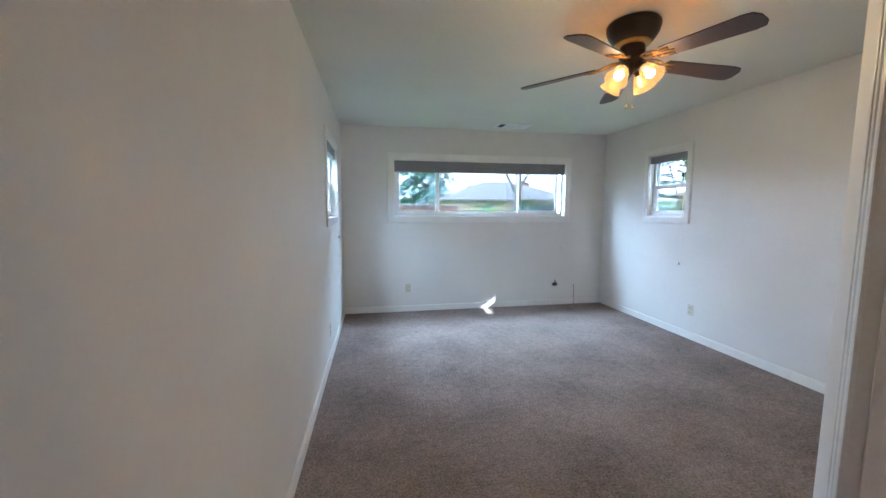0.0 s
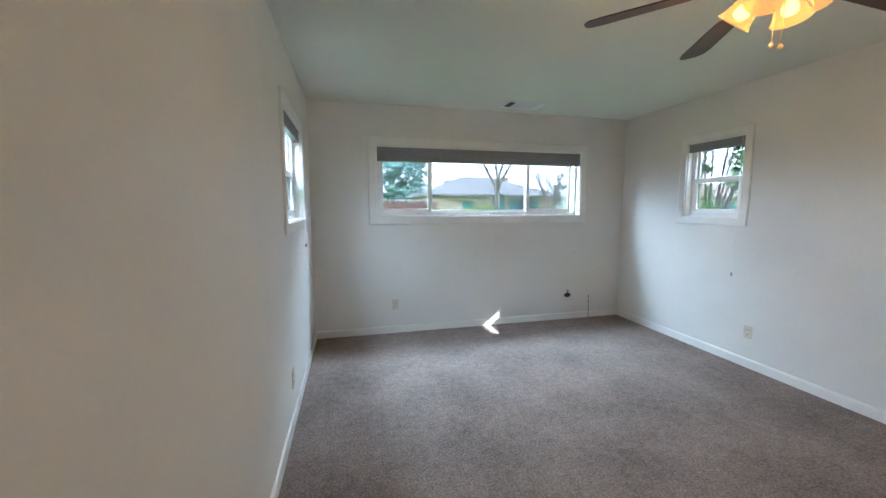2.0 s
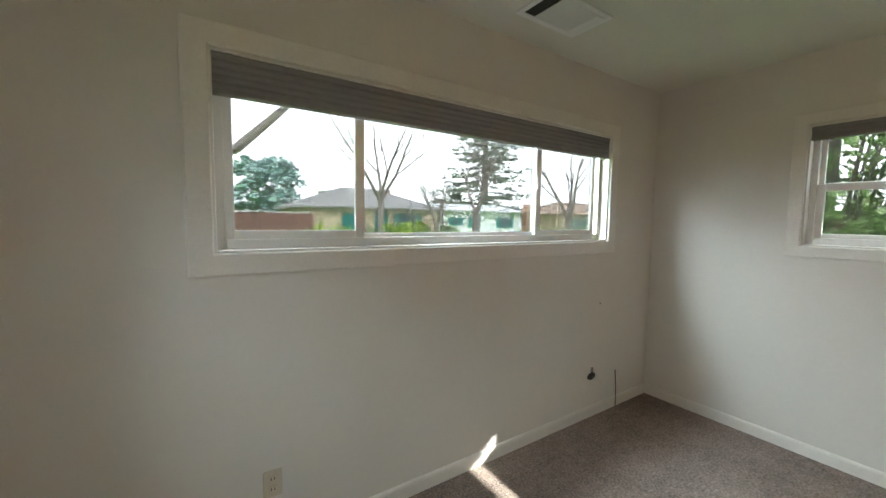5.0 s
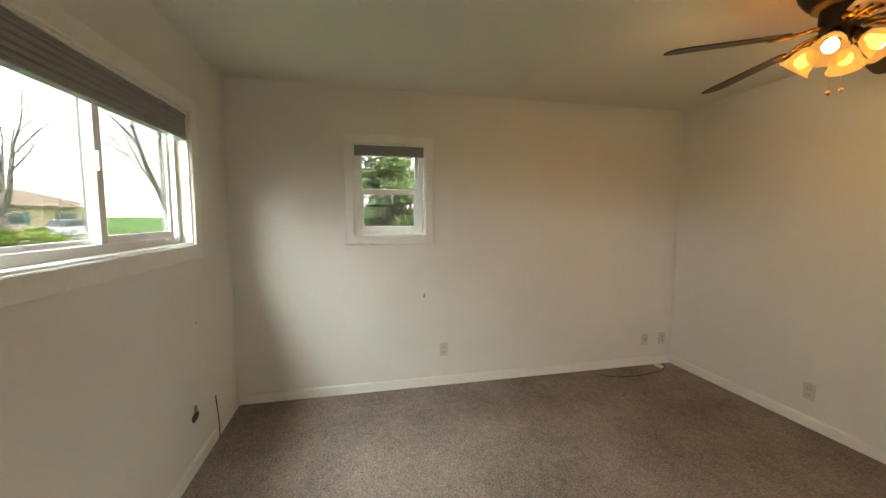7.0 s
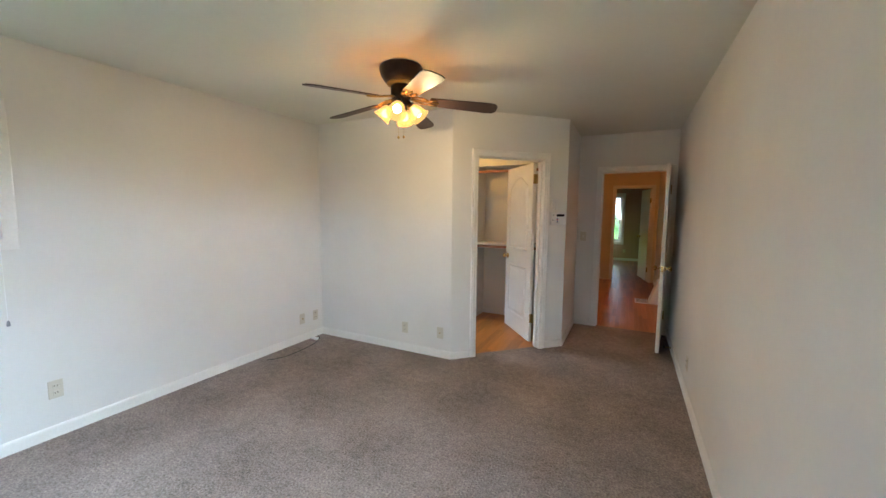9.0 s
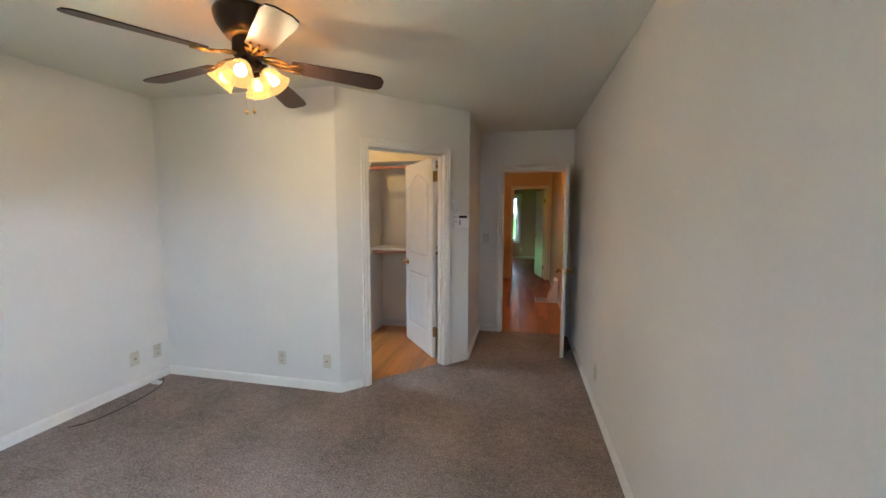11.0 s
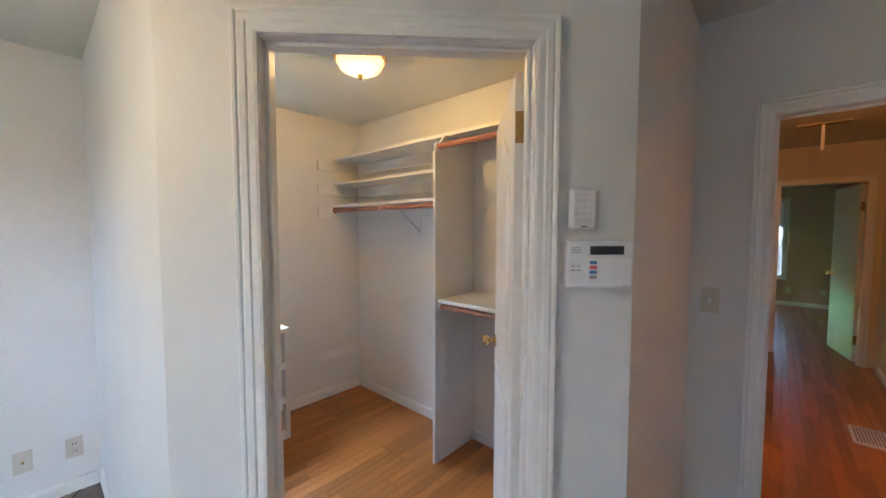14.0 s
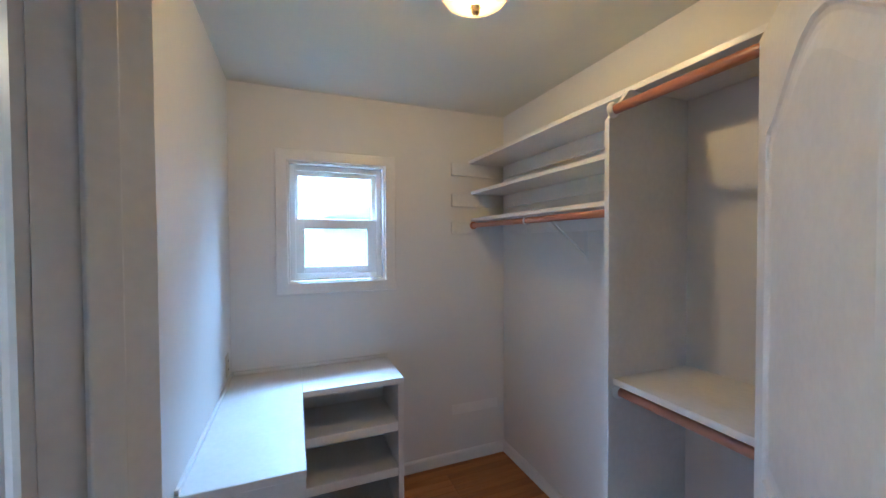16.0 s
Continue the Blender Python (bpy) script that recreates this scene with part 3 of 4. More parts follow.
for i in range(4):
    a = radians(20 + 90 * i)
    m = Matrix.Rotation(a, 4, "Z") @ Matrix.Translation((0.058, 0, -0.245)) @ Matrix.Rotation(radians(-42), 4, "Y")
    bm = bmesh.new()
    tube(bm, (0, 0, 0.03), (0, 0, -0.012), 0.014, 0.018, 12)
    lathe(bm, [(0.001, -0.006), (0.026, -0.008), (0.028, -0.026), (0.024, -0.030), (0.001, -0.030)], 16)
    bmesh.ops.transform(bm, matrix=m, verts=bm.verts)
    fit_ = part("lamp_fitter", bm, BRONZE, fan, "", True)
    bm = bmesh.new()
    lathe(bm, [(0.026, -0.026), (0.036, -0.040), (0.046, -0.062), (0.050, -0.085), (0.055, -0.105), (0.066, -0.122), (0.063, -0.123), (0.052, -0.106), (0.047, -0.085), (0.043, -0.062), (0.033, -0.041), (0.024, -0.028)], 28)
    bmesh.ops.transform(bm, matrix=m, verts=bm.verts)
    part("glass_shade", bm, AMBER, fan, "lit amber frosted tulip glass shade", True)
    bm = bmesh.new()
    lathe(bm, [(0.001, -0.032), (0.012, -0.034), (0.016, -0.050), (0.025, -0.070), (0.027, -0.085), (0.020, -0.101), (0.001, -0.107)], 16)
    bmesh.ops.transform(bm, matrix=m, verts=bm.verts)
    part("light_bulb", bm, BULB, fan, "glowing warm bulb", True)
    p = Matrix.Translation((FX, FY, H)) @ m @ Vector((0, 0, -0.128))
    bulb(p.x, p.y, p.z, FAN_WATTS, WARM, 0.02)
for dx in (-0.022, 0.022):
    bm = bmesh.new()
    tube(bm, (dx, 0, -0.26), (dx, 0, -0.455), 0.001, 0.001, 6)
    c = part("pull_chain", bm, OLDBRASS, fan)
    bm = bmesh.new()
    lathe(bm, [(0.001, 0.012), (0.008, 0.006), (0.009, -0.004), (0.001, -0.012)], 12, Matrix.Translation((dx, 0, -0.465)))
    part("chain_knob", bm, OLDBRASS, c, "", True)

# ceiling register by the north wall
v = thing("ceiling_vent", pose(1.735, 4.60, H), "white metal ceiling air register with louvres", "air vent")
bm = bmesh.new()
rect_ring(bm, -0.215, 0.215, -0.125, 0.125, 0.030, -0.009, -0.001)
bmesh.ops.transform(bm, matrix=Matrix(((1, 0, 0, 0), (0, 0, 1, 0), (0, 1, 0, 0), (0, 0, 0, 1))), verts=bm.verts)
part("frame", bm, VINYL, v)
bm = bmesh.new()
box(bm, -0.185, 0.185, -0.095, 0.095, -0.003, -0.001)
part("backing", bm, DARK, v)
for i in range(17):
    x = -0.105 + i * 0.0138
    bm = bmesh.new()
    prism(bm, [(x, -0.004), (x + 0.0015, -0.003), (x + 0.011, -0.010), (x + 0.0095, -0.011)], -0.094, 0.094, "y")
    part("slat", bm, VINYL, v)
bm = bmesh.new()
box(bm, 0.130, 0.185, -0.094, 0.094, -0.010, -0.004)
part("damper_plate", bm, VINYL, v)
bm = bmesh.new()
box(bm, -0.112, -0.106, -0.094, 0.094, -0.010, -0.004)
part("divider_bar", bm, VINYL, v)

# ---- outlets and small wall things ----
def plate(name, m, u, z, label, kind_):
    o = thing(name, m @ Matrix.Translation((u, 0, z)), label, "outlet" if kind_ != "switch" else "light switch")
    bm = bmesh.new()
    box(bm, -0.036, 0.036, 0.0005, 0.006, -0.058, 0.058, 0.003)
    part("cover_plate", bm, ALMOND, o)
    if kind_ == "duplex":
        for dz in (-0.022, 0.022):
            bm = bmesh.new()
            box(bm, -0.016, 0.016, 0.004, 0.0085, dz - 0.014, dz + 0.014, 0.003)
            r = part("receptacle", bm, ALMOND, o)
            bm = bmesh.new()
            box(bm, -0.008, -0.005, 0.008, 0.0092, dz - 0.005, dz + 0.006)
            box(bm, 0.005, 0.008, 0.008, 0.0092, dz - 0.005, dz + 0.006)
            part("slots", bm, DARK, r)
    elif kind_ == "jack":
        bm = bmesh.new()
        lathe(bm, [(0.001, 0.012), (0.006, 0.012), (0.007, 0.0)], 10, Matrix.Translation((0, 0.005, 0)) @ Matrix.Rotation(radians(-90), 4, "X"))
        part("jack", bm, OLDBRASS, o)
    elif kind_ == "switch":
        bm = bmesh.new()
        box(bm, -0.006, 0.006, 0.004, 0.016, -0.014, 0.010, 0.002)
        part("toggle", bm, PLASTIC, o)
    return o


DUP = "almond plastic duplex outlet on the white wall"
plate("wall_outlet", M_N, nu(0.416), 0.32, DUP, "duplex")
plate("wall_outlet", M_E, 3.296 + e0, 0.312, DUP, "duplex")
plate("wall_outlet", M_W, w0 - 3.37, 0.289, DUP, "duplex")
plate("wall_outlet", M_W, w0 - 0.772, 0.272, DUP, "duplex")
plate("cable_outlet", M_E, 1.287 + e0, 0.256, "almond cable jack plate near the room corner", "jack")
plate("wall_outlet", M_E, 1.092 + e0, 0.254, DUP, "duplex")
M_S = frame_of(ANG[0], YS, 1, 0)
plate("wall_outlet", M_S, 2.108 - ANG[0], 0.249, DUP, "duplex")
plate("cable_outlet", M_S, 1.690 - ANG[0], 0.253, "almond cable jack plate beside the angled wall", "jack")
plate("light_switch", frame_of(XW, YH, 1, 0), 0.575 - XW, 1.168, "almond toggle light switch beside the bedroom door", "switch")

# open cable hole and loose cable in the north wall
j = thing("cable_hole", M_N @ Matrix.Translation((nu(2.55), 0, 0.30)), "open black cable hole below a small metal bracket", "cable hole")
bm = bmesh.new()
lathe(bm, [(0.001, 0.004), (0.028, 0.004), (0.036, 0.002), (0.037, -0.004), (0.001, -0.004)], 20, Matrix.Rotation(radians(-90), 4, "X") @ Matrix.Diagonal((1.25, 0.75, 1, 1)))
part("hole_ring", bm, DARK, j, "", True)
bm = bmesh.new()
box(bm, -0.012, 0.012, 0.0, 0.010, 0.030, 0.066, 0.003)
part("bracket", bm, GREY, j)
c = thing("wall_cable", M_N @ Matrix.Translation((nu(2.848), 0, 0)), "thin dark cable rising from the carpet along the wall", "cable")
bm = bmesh.new()
pts = [(0.0, 0.016, 0.0), (0.004, 0.017, 0.09), (-0.002, 0.010, 0.17), (0.002, 0.004, 0.265)]
for p, q in zip(pts, pts[1:]):
    tube(bm, p, q, 0.003, 0.003, 8)
part("cable", bm, DARK, c, "", True)
bm = bmesh.new()
box(bm, -0.006, 0.008, 0.0, 0.006, 0.262, 0.285, 0.002)
part("clip", bm, GREY, c)
c = thing("floor_cable", pose(3.10, 1.17, 0), "dark coax cable with a white splitter lying on the carpet", "cable")
bm = bmesh.new()
prev = None
for i in range(30):
    t = i / 29
    q = (0.155 - 0.28 * math.sin(t * 2.6) * 0.7, -0.09 + 0.75 * t - 0.08 * math.sin(t * 6), 0.005)
    if prev:
        tube(bm, prev, q, 0.0035, 0.0035, 6)
    prev = q
part("cable", bm, DARK, c, "", True)
bm = bmesh.new()
box(bm, 0.06, 0.14, -0.01, 0.03, 0.0, 0.022, 0.006)
part("splitter", bm, PLASTIC, c, "white plastic cable splitter")
for nm, m, u, z in (("nail_hole", M_W, w0 - 4.35, 0.837), ("nail_hole", M_N, nu(2.62), 0.83)):
    bm = bmesh.new()
    lathe(bm, [(0.001, 0.003), (0.006, 0.003), (0.008, 0.0)], 8, Matrix.Rotation(radians(-90), 4, "X"))
    solid("wall_anchor", bm, GREY, m @ Matrix.Translation((u, 0, z)), "small grey plastic anchor in the painted wall", "wall anchor")

# alarm keypad and remote on the angled wall
k = thing("alarm_console", U45 @ Matrix.Translation((0.108, 0, 1.402)), "white plastic alarm console with dark display and coloured keys", "alarm keypad")
bm = bmesh.new()
box(bm, -0.096, 0.096, 0.0, 0.026, -0.066, 0.066, 0.005)
part("body", bm, PLASTIC, k)
bm = bmesh.new()
box(bm, -0.090, 0.042, 0.024, 0.030, -0.062, 0.018, 0.003)
part("door_flap", bm, PLASTIC, k)
bm = bmesh.new()
box(bm, -0.066, 0.030, 0.0255, 0.0275, 0.026, 0.050)
part("display", bm, LCD, k, "dark display window")
for i, mt in enumerate((BLUE, RED, BLUE, GREY)):
    bm = bmesh.new()
    box(bm, 0.012, 0.032, 0.029, 0.032, 0.000 - i * 0.0135, 0.009 - i * 0.0135, 0.001)
    part("key", bm, mt, k, ("blue key", "red key", "blue key", "grey key")[i])
for i in range(4):
    bm = bmesh.new()
    box(bm, 0.056, 0.082, 0.0255, 0.0268, 0.030 + i * 0.005, 0.032 + i * 0.005)
    part("speaker_slot", bm, GREY, k)
for dz in (-0.006, -0.018):
    for u in (0.056, 0.072):
        bm = bmesh.new()
        box(bm, u, u + 0.011, 0.0255, 0.0268, dz, dz + 0.002)
        part("printed_mark", bm, DARK, k)
k = thing("alarm_keypad", U45 @ Matrix.Translation((0.155, 0, 1.555)), "small white plastic wall keypad with pale buttons", "keypad")
bm = bmesh.new()
box(bm, -0.039, 0.039, 0.0, 0.022, -0.056, 0.056, 0.009)
part("body", bm, PLASTIC, k)
for r in range(5):
    for q in range(3):
        bm = bmesh.new()
        box(bm, -0.026 + q * 0.019, -0.012 + q * 0.019, 0.021, 0.0228, 0.034 - r * 0.018, 0.044 - r * 0.018, 0.0008)
        part("button", bm, PALEKEY, k)
bm = bmesh.new()
box(bm, -0.008, 0.008, 0.021, 0.0225, -0.051, -0.048)
part("slot", bm, DARK, k)

# ---- closet ----
PX0, PX1 = 1.915, 1.935
bm = bmesh.new()
prism(bm, [(YK0, 0.0), (-0.455, 0.0), (-0.455, 1.965), (-0.550, 2.082), (YK0, 2.082)], PX0, PX1, "x")
solid("closet_partition", bm, SHELF, Matrix(), "tall white painted closet divider with a clipped corner", "closet divider")


def shelf(name, x0, x1, y1, z, label):
    s = thing(name, Matrix(), label, "shelf", "closet shelves")
    bm = bmesh.new()
    box(bm, x0, x1, YK0 + 0.001, y1 - 0.006, z - 0.019, z)
    part("shelf_board", bm, SHELF, s)
    bm = bmesh.new()
    box(bm, x0, x1, y1 - 0.006, y1, z - 0.021, z + 0.001, 0.002)
    part("front_edge", bm, TRIM, s, "glossy white front edge")
    return s


shelf("closet_shelf", 0.766, XE - 0.002, -0.570, 2.102, "long white painted top closet shelf")
shelf("closet_shelf", PX1 + 0.001, XE - 0.002, -0.590, 1.892, "white painted closet shelf on wall cleats")
shelf("closet_shelf", PX1 + 0.001, XE - 0.002, -0.590, 1.704, "white painted closet shelf above the hanging rod")
shelf("closet_shelf", 0.766, PX0 - 0.001, -0.475, 1.058, "white painted waist-high closet shelf")
for z in (2.082, 1.872, 1.684):
    bm = bmesh.new()
    box(bm, XE - 0.017, XE - 0.001, YK0 + 0.018, -0.440, z - 0.088, z - 0.001, 0.002)
    solid("shelf_cleat", bm, SHELF, Matrix(), "white painted wooden shelf cleat on the wall", "shelf cleat", "shelf cleats")
    bm = bmesh.new()
    box(bm, PX1 + 0.001, XE - 0.018, YK0 + 0.001, YK0 + 0.017, z - 0.088, z - 0.001, 0.002)
    solid("shelf_cleat", bm, SHELF, Matrix(), "long white painted wooden shelf cleat on the wall", "shelf cleat", "shelf cleats")
bm = bmesh.new()
box(bm, 0.766, PX0 - 0.001, YK0 + 0.001, YK0 + 0.017, 0.955, 1.038, 0.002)
solid("shelf_cleat", bm, SHELF, Matrix(), "white painted wooden cleat under the low shelf", "shelf cleat", "shelf cleats")


def rod(x0, x1, y, z, hook, label):
    r = thing("closet_rod", Matrix(), label, "closet rod", "closet rods")
    bm = bmesh.new()
    tube(bm, (x0 + 0.004, y, z), (x1 - 0.004, y, z), 0.0165, 0.0165, 20)
    part("pole", bm, ROD, r, "reddish wooden pole", True)
    for xx, s in ((x0, 1), (x1, -1)):
        bm = bmesh.new()
        lathe(bm, [(0.001, 0.0), (0.027, 0.0), (0.027, 0.006), (0.021, 0.010), (0.021, 0.016), (0.017, 0.016)], 20, Matrix.Translation((xx, y, z)) @ Matrix.Rotation(radians(90 * s), 4, "Y"))
        part("end_socket", bm, ROD if hook and s < 0 else PLASTIC, r, "", True)
    if hook:
        bm = bmesh.new()
        for i in range(14):
            a, b = radians(-150 + i * 22), radians(-150 + (i + 1) * 22)
            tube(bm, (hook, y + 0.021 * math.cos(a), z + 0.021 * math.sin(a)), (hook, y + 0.021 * math.cos(b), z + 0.021 * math.sin(b)), 0.005, 0.005, 8)
        part("rod_hook", bm, PLASTIC, r, "white rod hook", True)
    return r


rod(PX1, XE - 0.018, -0.600, 1.655, 2.62, "reddish wooden hanging rod under the shelves")
rod(0.766, PX0, -0.470, 1.998, 0, "reddish wooden hanging rod under the top shelf")
rod(0.766, PX0, -0.500, 1.010, 0, "reddish wooden hanging rod under the low shelf")
b = thing("shelf_bracket", pose(2.45, 0, 0), "white metal shelf and rod bracket on the closet wall", "shelf bracket")
bm = bmesh.new()
box(bm, -0.012, 0.012, YK0 + 0.001, YK0 + 0.004, 1.44, 1.68, 0.001)
part("wall_leg", bm, STEEL, b)
bm = bmesh.new()
tube(bm, (0, YK0 + 0.004, 1.47), (0, -0.615, 1.650), 0.005, 0.005, 8)
part("brace", bm, STEEL, b)
bm = bmesh.new()
box(bm, -0.010, 0.010, YK0 + 0.004, -0.60, 1.681, 1.684)
part("shelf_leg", bm, STEEL, b)
bm = bmesh.new()
box(bm, XE - 0.0015, XE - 0.0003, -0.80, -0.44, 0.335, 0.405)
solid("paint_patch", bm, PATCH, Matrix(), "patch of fresh white paint on the closet wall", "paint patch", kind="structure")

# low open bookcase and the boxed-in bench of the corner
CX0, CX1, CY0, CY1 = 2.89, XE - 0.002, 0.015, 0.535
c = thing("bookcase", Matrix(), "low white painted built-in bookcase with open shelves", "bookcase")
bm = bmesh.new()
box(bm, CX0 - 0.004, CX1, CY0, CY1, 0.765, 0.800, 0.003)
part("top", bm, SHELF, c)
bm = bmesh.new()
box(bm, CX0, CX1, CY0 + 0.002, CY0 + 0.032, 0.0, 0.764, 0.002)
part("side_panel", bm, SHELF, c)
bm = bmesh.new()
box(bm, CX1 - 0.012, CX1, CY0 + 0.033, CY1, 0.0, 0.764)
part("back_panel", bm, SHELF, c)
for z in (0.062, 0.305, 0.555):
    bm = bmesh.new()
    box(bm, CX0 + 0.002, CX1 - 0.013, CY0 + 0.033, CY1 - 0.001, z - 0.048 if z > 0.1 else 0.0, z, 0.003)
    part("shelf_board", bm, SHELF, c)
c = thing("storage_bench", Matrix(), "low white painted boxed-in closet bench in the corner", "bench cabinet")
bm = bmesh.new()
box(bm, 2.205, CX1, CY1 + 0.001, YK1 - 0.001, 0.772, 0.802, 0.004)
part("top", bm, SHELF, c)
bm = bmesh.new()
box(bm, 2.210, 2.228, CY1 + 0.003, YK1 - 0.001, 0.0, 0.771)
part("end_panel", bm, SHELF, c)
bm = bmesh.new()
box(bm, 2.229, CX1, CY1 + 0.003, CY1 + 0.021, 0.0, 0.771)
part("front_panel", bm, SHELF, c)

bm = bmesh.new()
box(bm, XE - 0.014, XE - 0.001, CY0, YK1 - 0.002, 0.803, 0.822, 0.003)
solid("bench_trim", bm, SHELF, Matrix(), "white painted strip along the back of the bench top", "trim", kind="structure")
bm = bmesh.new()
box(bm, 2.21, XE - 0.015, YK1 - 0.013, YK1 - 0.001, 0.803, 0.822, 0.003)
solid("bench_trim", bm, SHELF, Matrix(), "white painted strip along the side of the bench top", "trim", kind="structure")
plate("wall_outlet", frame_of(XE, YK1, -1, 0), 0.15, 0.905, "almond outlet above the closet bench", "duplex")

# flush lamp of the closet
LX, LY = 2.035, 0.0
l = thing("ceiling_light", pose(LX, LY, H), "lit flush ceiling lamp with brass rim and alabaster dome", "ceiling light")
bm = bmesh.new()
lathe(bm, [(0.001, 0.0), (0.118, 0.0), (0.128, -0.006), (0.130, -0.016), (0.124, -0.024), (0.136, -0.030), (0.142, -0.040), (0.138, -0.050), (0.126, -0.056), (0.118, -0.052)], 40)
part("brass_rim", bm, BRASS, l, "polished brass rim", True)
bm = bmesh.new()
lathe(bm, [(0.125, -0.052), (0.121, -0.074), (0.104, -0.098), (0.070, -0.116), (0.030, -0.125), (0.006, -0.127), (0.006, -0.123), (0.030, -0.121), (0.068, -0.112), (0.101, -0.095), (0.117, -0.072), (0.121, -0.052)], 40)
part("glass_dome", bm, DOME, l, "glowing alabaster glass dome", True)
bm = bmesh.new()
lathe(bm, [(0.001, -0.112), (0.016, -0.118), (0.020, -0.126), (0.012, -0.132), (0.015, -0.140), (0.008, -0.150), (0.001, -0.153)], 16)
part("finial", bm, BRASS, l, "brass finial", True)
bulb(LX, LY, H - 0.075, CLOSET_WATTS, (1.0, 0.90, 0.77), 0.03)

# ---- hall and the room beyond ----
bm = bmesh.new()
box(bm, -0.60, -0.475, -4.80, YH - 0.116, 0, H)
solid("wall_hall_west", bm, HALLPAINT, Matrix(), "cream painted hall wall", "wall", kind="structure")
bm = bmesh.new()
box(bm, 0.60, 0.72, -3.55, YH - 0.116, 0, H)
box(bm, 0.60, 0.72, -4.35, -3.55, 2.02, H)
box(bm, 0.60, 0.72, -4.80, -4.35, 0, H)
box(bm, 0.86, 0.90, -4.5, -3.4, 0, H)
solid("wall_hall_east", bm, HALLPAINT, Matrix(), "cream painted hall wall with a doorway", "wall", kind="structure")
wall("wall_hall_end", frame_of(-1.9, -4.80, 1, 0), 3.9, 0.11, H, [(1.9 - 0.36, 1.9 + 0.35, 0, 2.02)], HALLPAINT, "cream painted end wall of the hall with a doorway")
wall("wall_far_room", frame_of(-1.9, -8.70, 1, 0), 3.9, 0.15, H, [(2.17, 2.60, 0.58, 2.02)], FARPAINT, "taupe painted wall of the far room with a window")
bm = bmesh.new()
box(bm, -2.0, -1.9, -8.85, -4.91, 0, H)
solid("wall_far_west", bm, FARPAINT, Matrix(), "taupe painted side wall of the far room", "wall", kind="structure")
bm = bmesh.new()
box(bm, 2.0, 2.1, -8.85, -4.91, 0, H)
solid("wall_far_east", bm, FARPAINT, Matrix(), "taupe painted side wall of the far room", "wall", kind="structure")
bm = bmesh.new()
box(bm, -2.0, 2.1, -8.85, YH - 0.002, H, H + 0.12)
solid("ceiling_hall", bm, CEIL, Matrix(), "off-white painted hall ceiling", "ceiling", kind="structure")
doorframe("door_frame_3", frame_of(-1.9, -4.80, 1, 0), 1.9 - 0.36, 1.9 + 0.35, 2.02, 0.11, "white casing of the far doorway", True)
doorframe("door_frame_4", frame_of(0.60, -4.35, 0, 1), 0.0, 0.80, 2.02, 0.12, "white casing of a side doorway in the hall", False)
door("door_3", Matrix.Translation((-0.335, -4.93, 0)) @ Matrix.Rotation(radians(-78), 4, "Z"), 0.70, 2.0, "open white flat door of the far room", False, (0.25, 1.75), 0.95, -1)
door("door_4", Matrix.Translation((0.640, -4.345, 0)) @ Matrix.Rotation(radians(90), 4, "Z"), 0.785, 2.0, "closed white flat door in the hall", False, (0.25, 1.75), 0.95, 1)
baseboard(frame_of(-1.9, -8.70, 1, 0), 0.0, 3.9)
baseboard(frame_of(-0.475, YH - 0.116, 0, -1), 0.0, 3.6)
plate("wall_outlet", frame_of(0, -8.70, 1, 0), 0.16, 0.30, "white outlet on the taupe far wall", "duplex")
plate("wall_outlet", frame_of(0, -8.70, 1, 0), -0.33, 0.30, "white outlet on the taupe far wall", "duplex")
window("window_5", frame_of(-1.9, -8.70, 1, 0), 2.17, 2.60, 0.58, 2.02, "tall white-trimmed window of the far room", [
    (2.205, 2.565, 1.30, 1.985, 0.035, 0.092, GLASS), (2.215, 2.555, 0.62, 1.33, 0.042, 0.064, GLASS)], 1.2)
# floor register with folded cover against the hall wall
r = thing("floor_heater_cover", pose(-0.46, -2.62, 0), "white wedge-shaped heater cover with a grey floor grille", "heater cover")
bm = bmesh.new()
prism(bm, [(0.0, 0.0), (0.16, 0.0), (0.05, 0.36), (0.02, 0.38), (0.0, 0.38)], -0.30, 0.02, "y")
part("cover", bm, PLASTIC, r)
bm = bmesh.new()
box(bm, 0.17, 0.36, -0.30, 0.02, -0.001, 0.012, 0.002)
g = part("grille_frame", bm, PLASTIC, r)
for i in range(9):
    bm = bmesh.new()
    box(bm, 0.185 + i * 0.018, 0.197 + i * 0.018, -0.28, 0.0, 0.0125, 0.015)
    part("grille_bar", bm, GREY, g)
p = thing("attic_cord", pose(0.085, -3.55, H), "white attic hatch pull with a brown plate", "pull cord")
bm = bmesh.new()
box(bm, -0.17, 0.17, -0.05, 0.05, -0.012, -0.0005, 0.002)
part("hatch_plate", bm, OLDBRASS, p, "brown ceiling plate")
bm = bmesh.new()
box(bm, -0.012, 0.012, -0.004, 0.004, -0.235, -0.012, 0.002)
part("pull", bm, VINYL, p)
# Hall lamp is out of view, assumed from the warm light in the hall.
h = thing("assumed_hall_lamp", pose(0.08, -1.75, H), "assumed round flush ceiling lamp of the hall, out of view", "ceiling light")
bm = bmesh.new()
lathe(bm, [(0.001, 0.0), (0.115, 0.0), (0.118, -0.018), (0.105, -0.024)], 28)
part("rim", bm, BRASS, h, "", True)
bm = bmesh.new()
lathe(bm, [(0.108, -0.020), (0.095, -0.055), (0.055, -0.082), (0.003, -0.090), (0.003, -0.087), (0.053, -0.079), (0.092, -0.053), (0.104, -0.020)], 28)
part("glass_dome", bm, DOME, h, "", True)
bulb(0.08, -1.75, H - 0.05, HALL_WATTS, (1.0, 0.60, 0.32), 0.03)

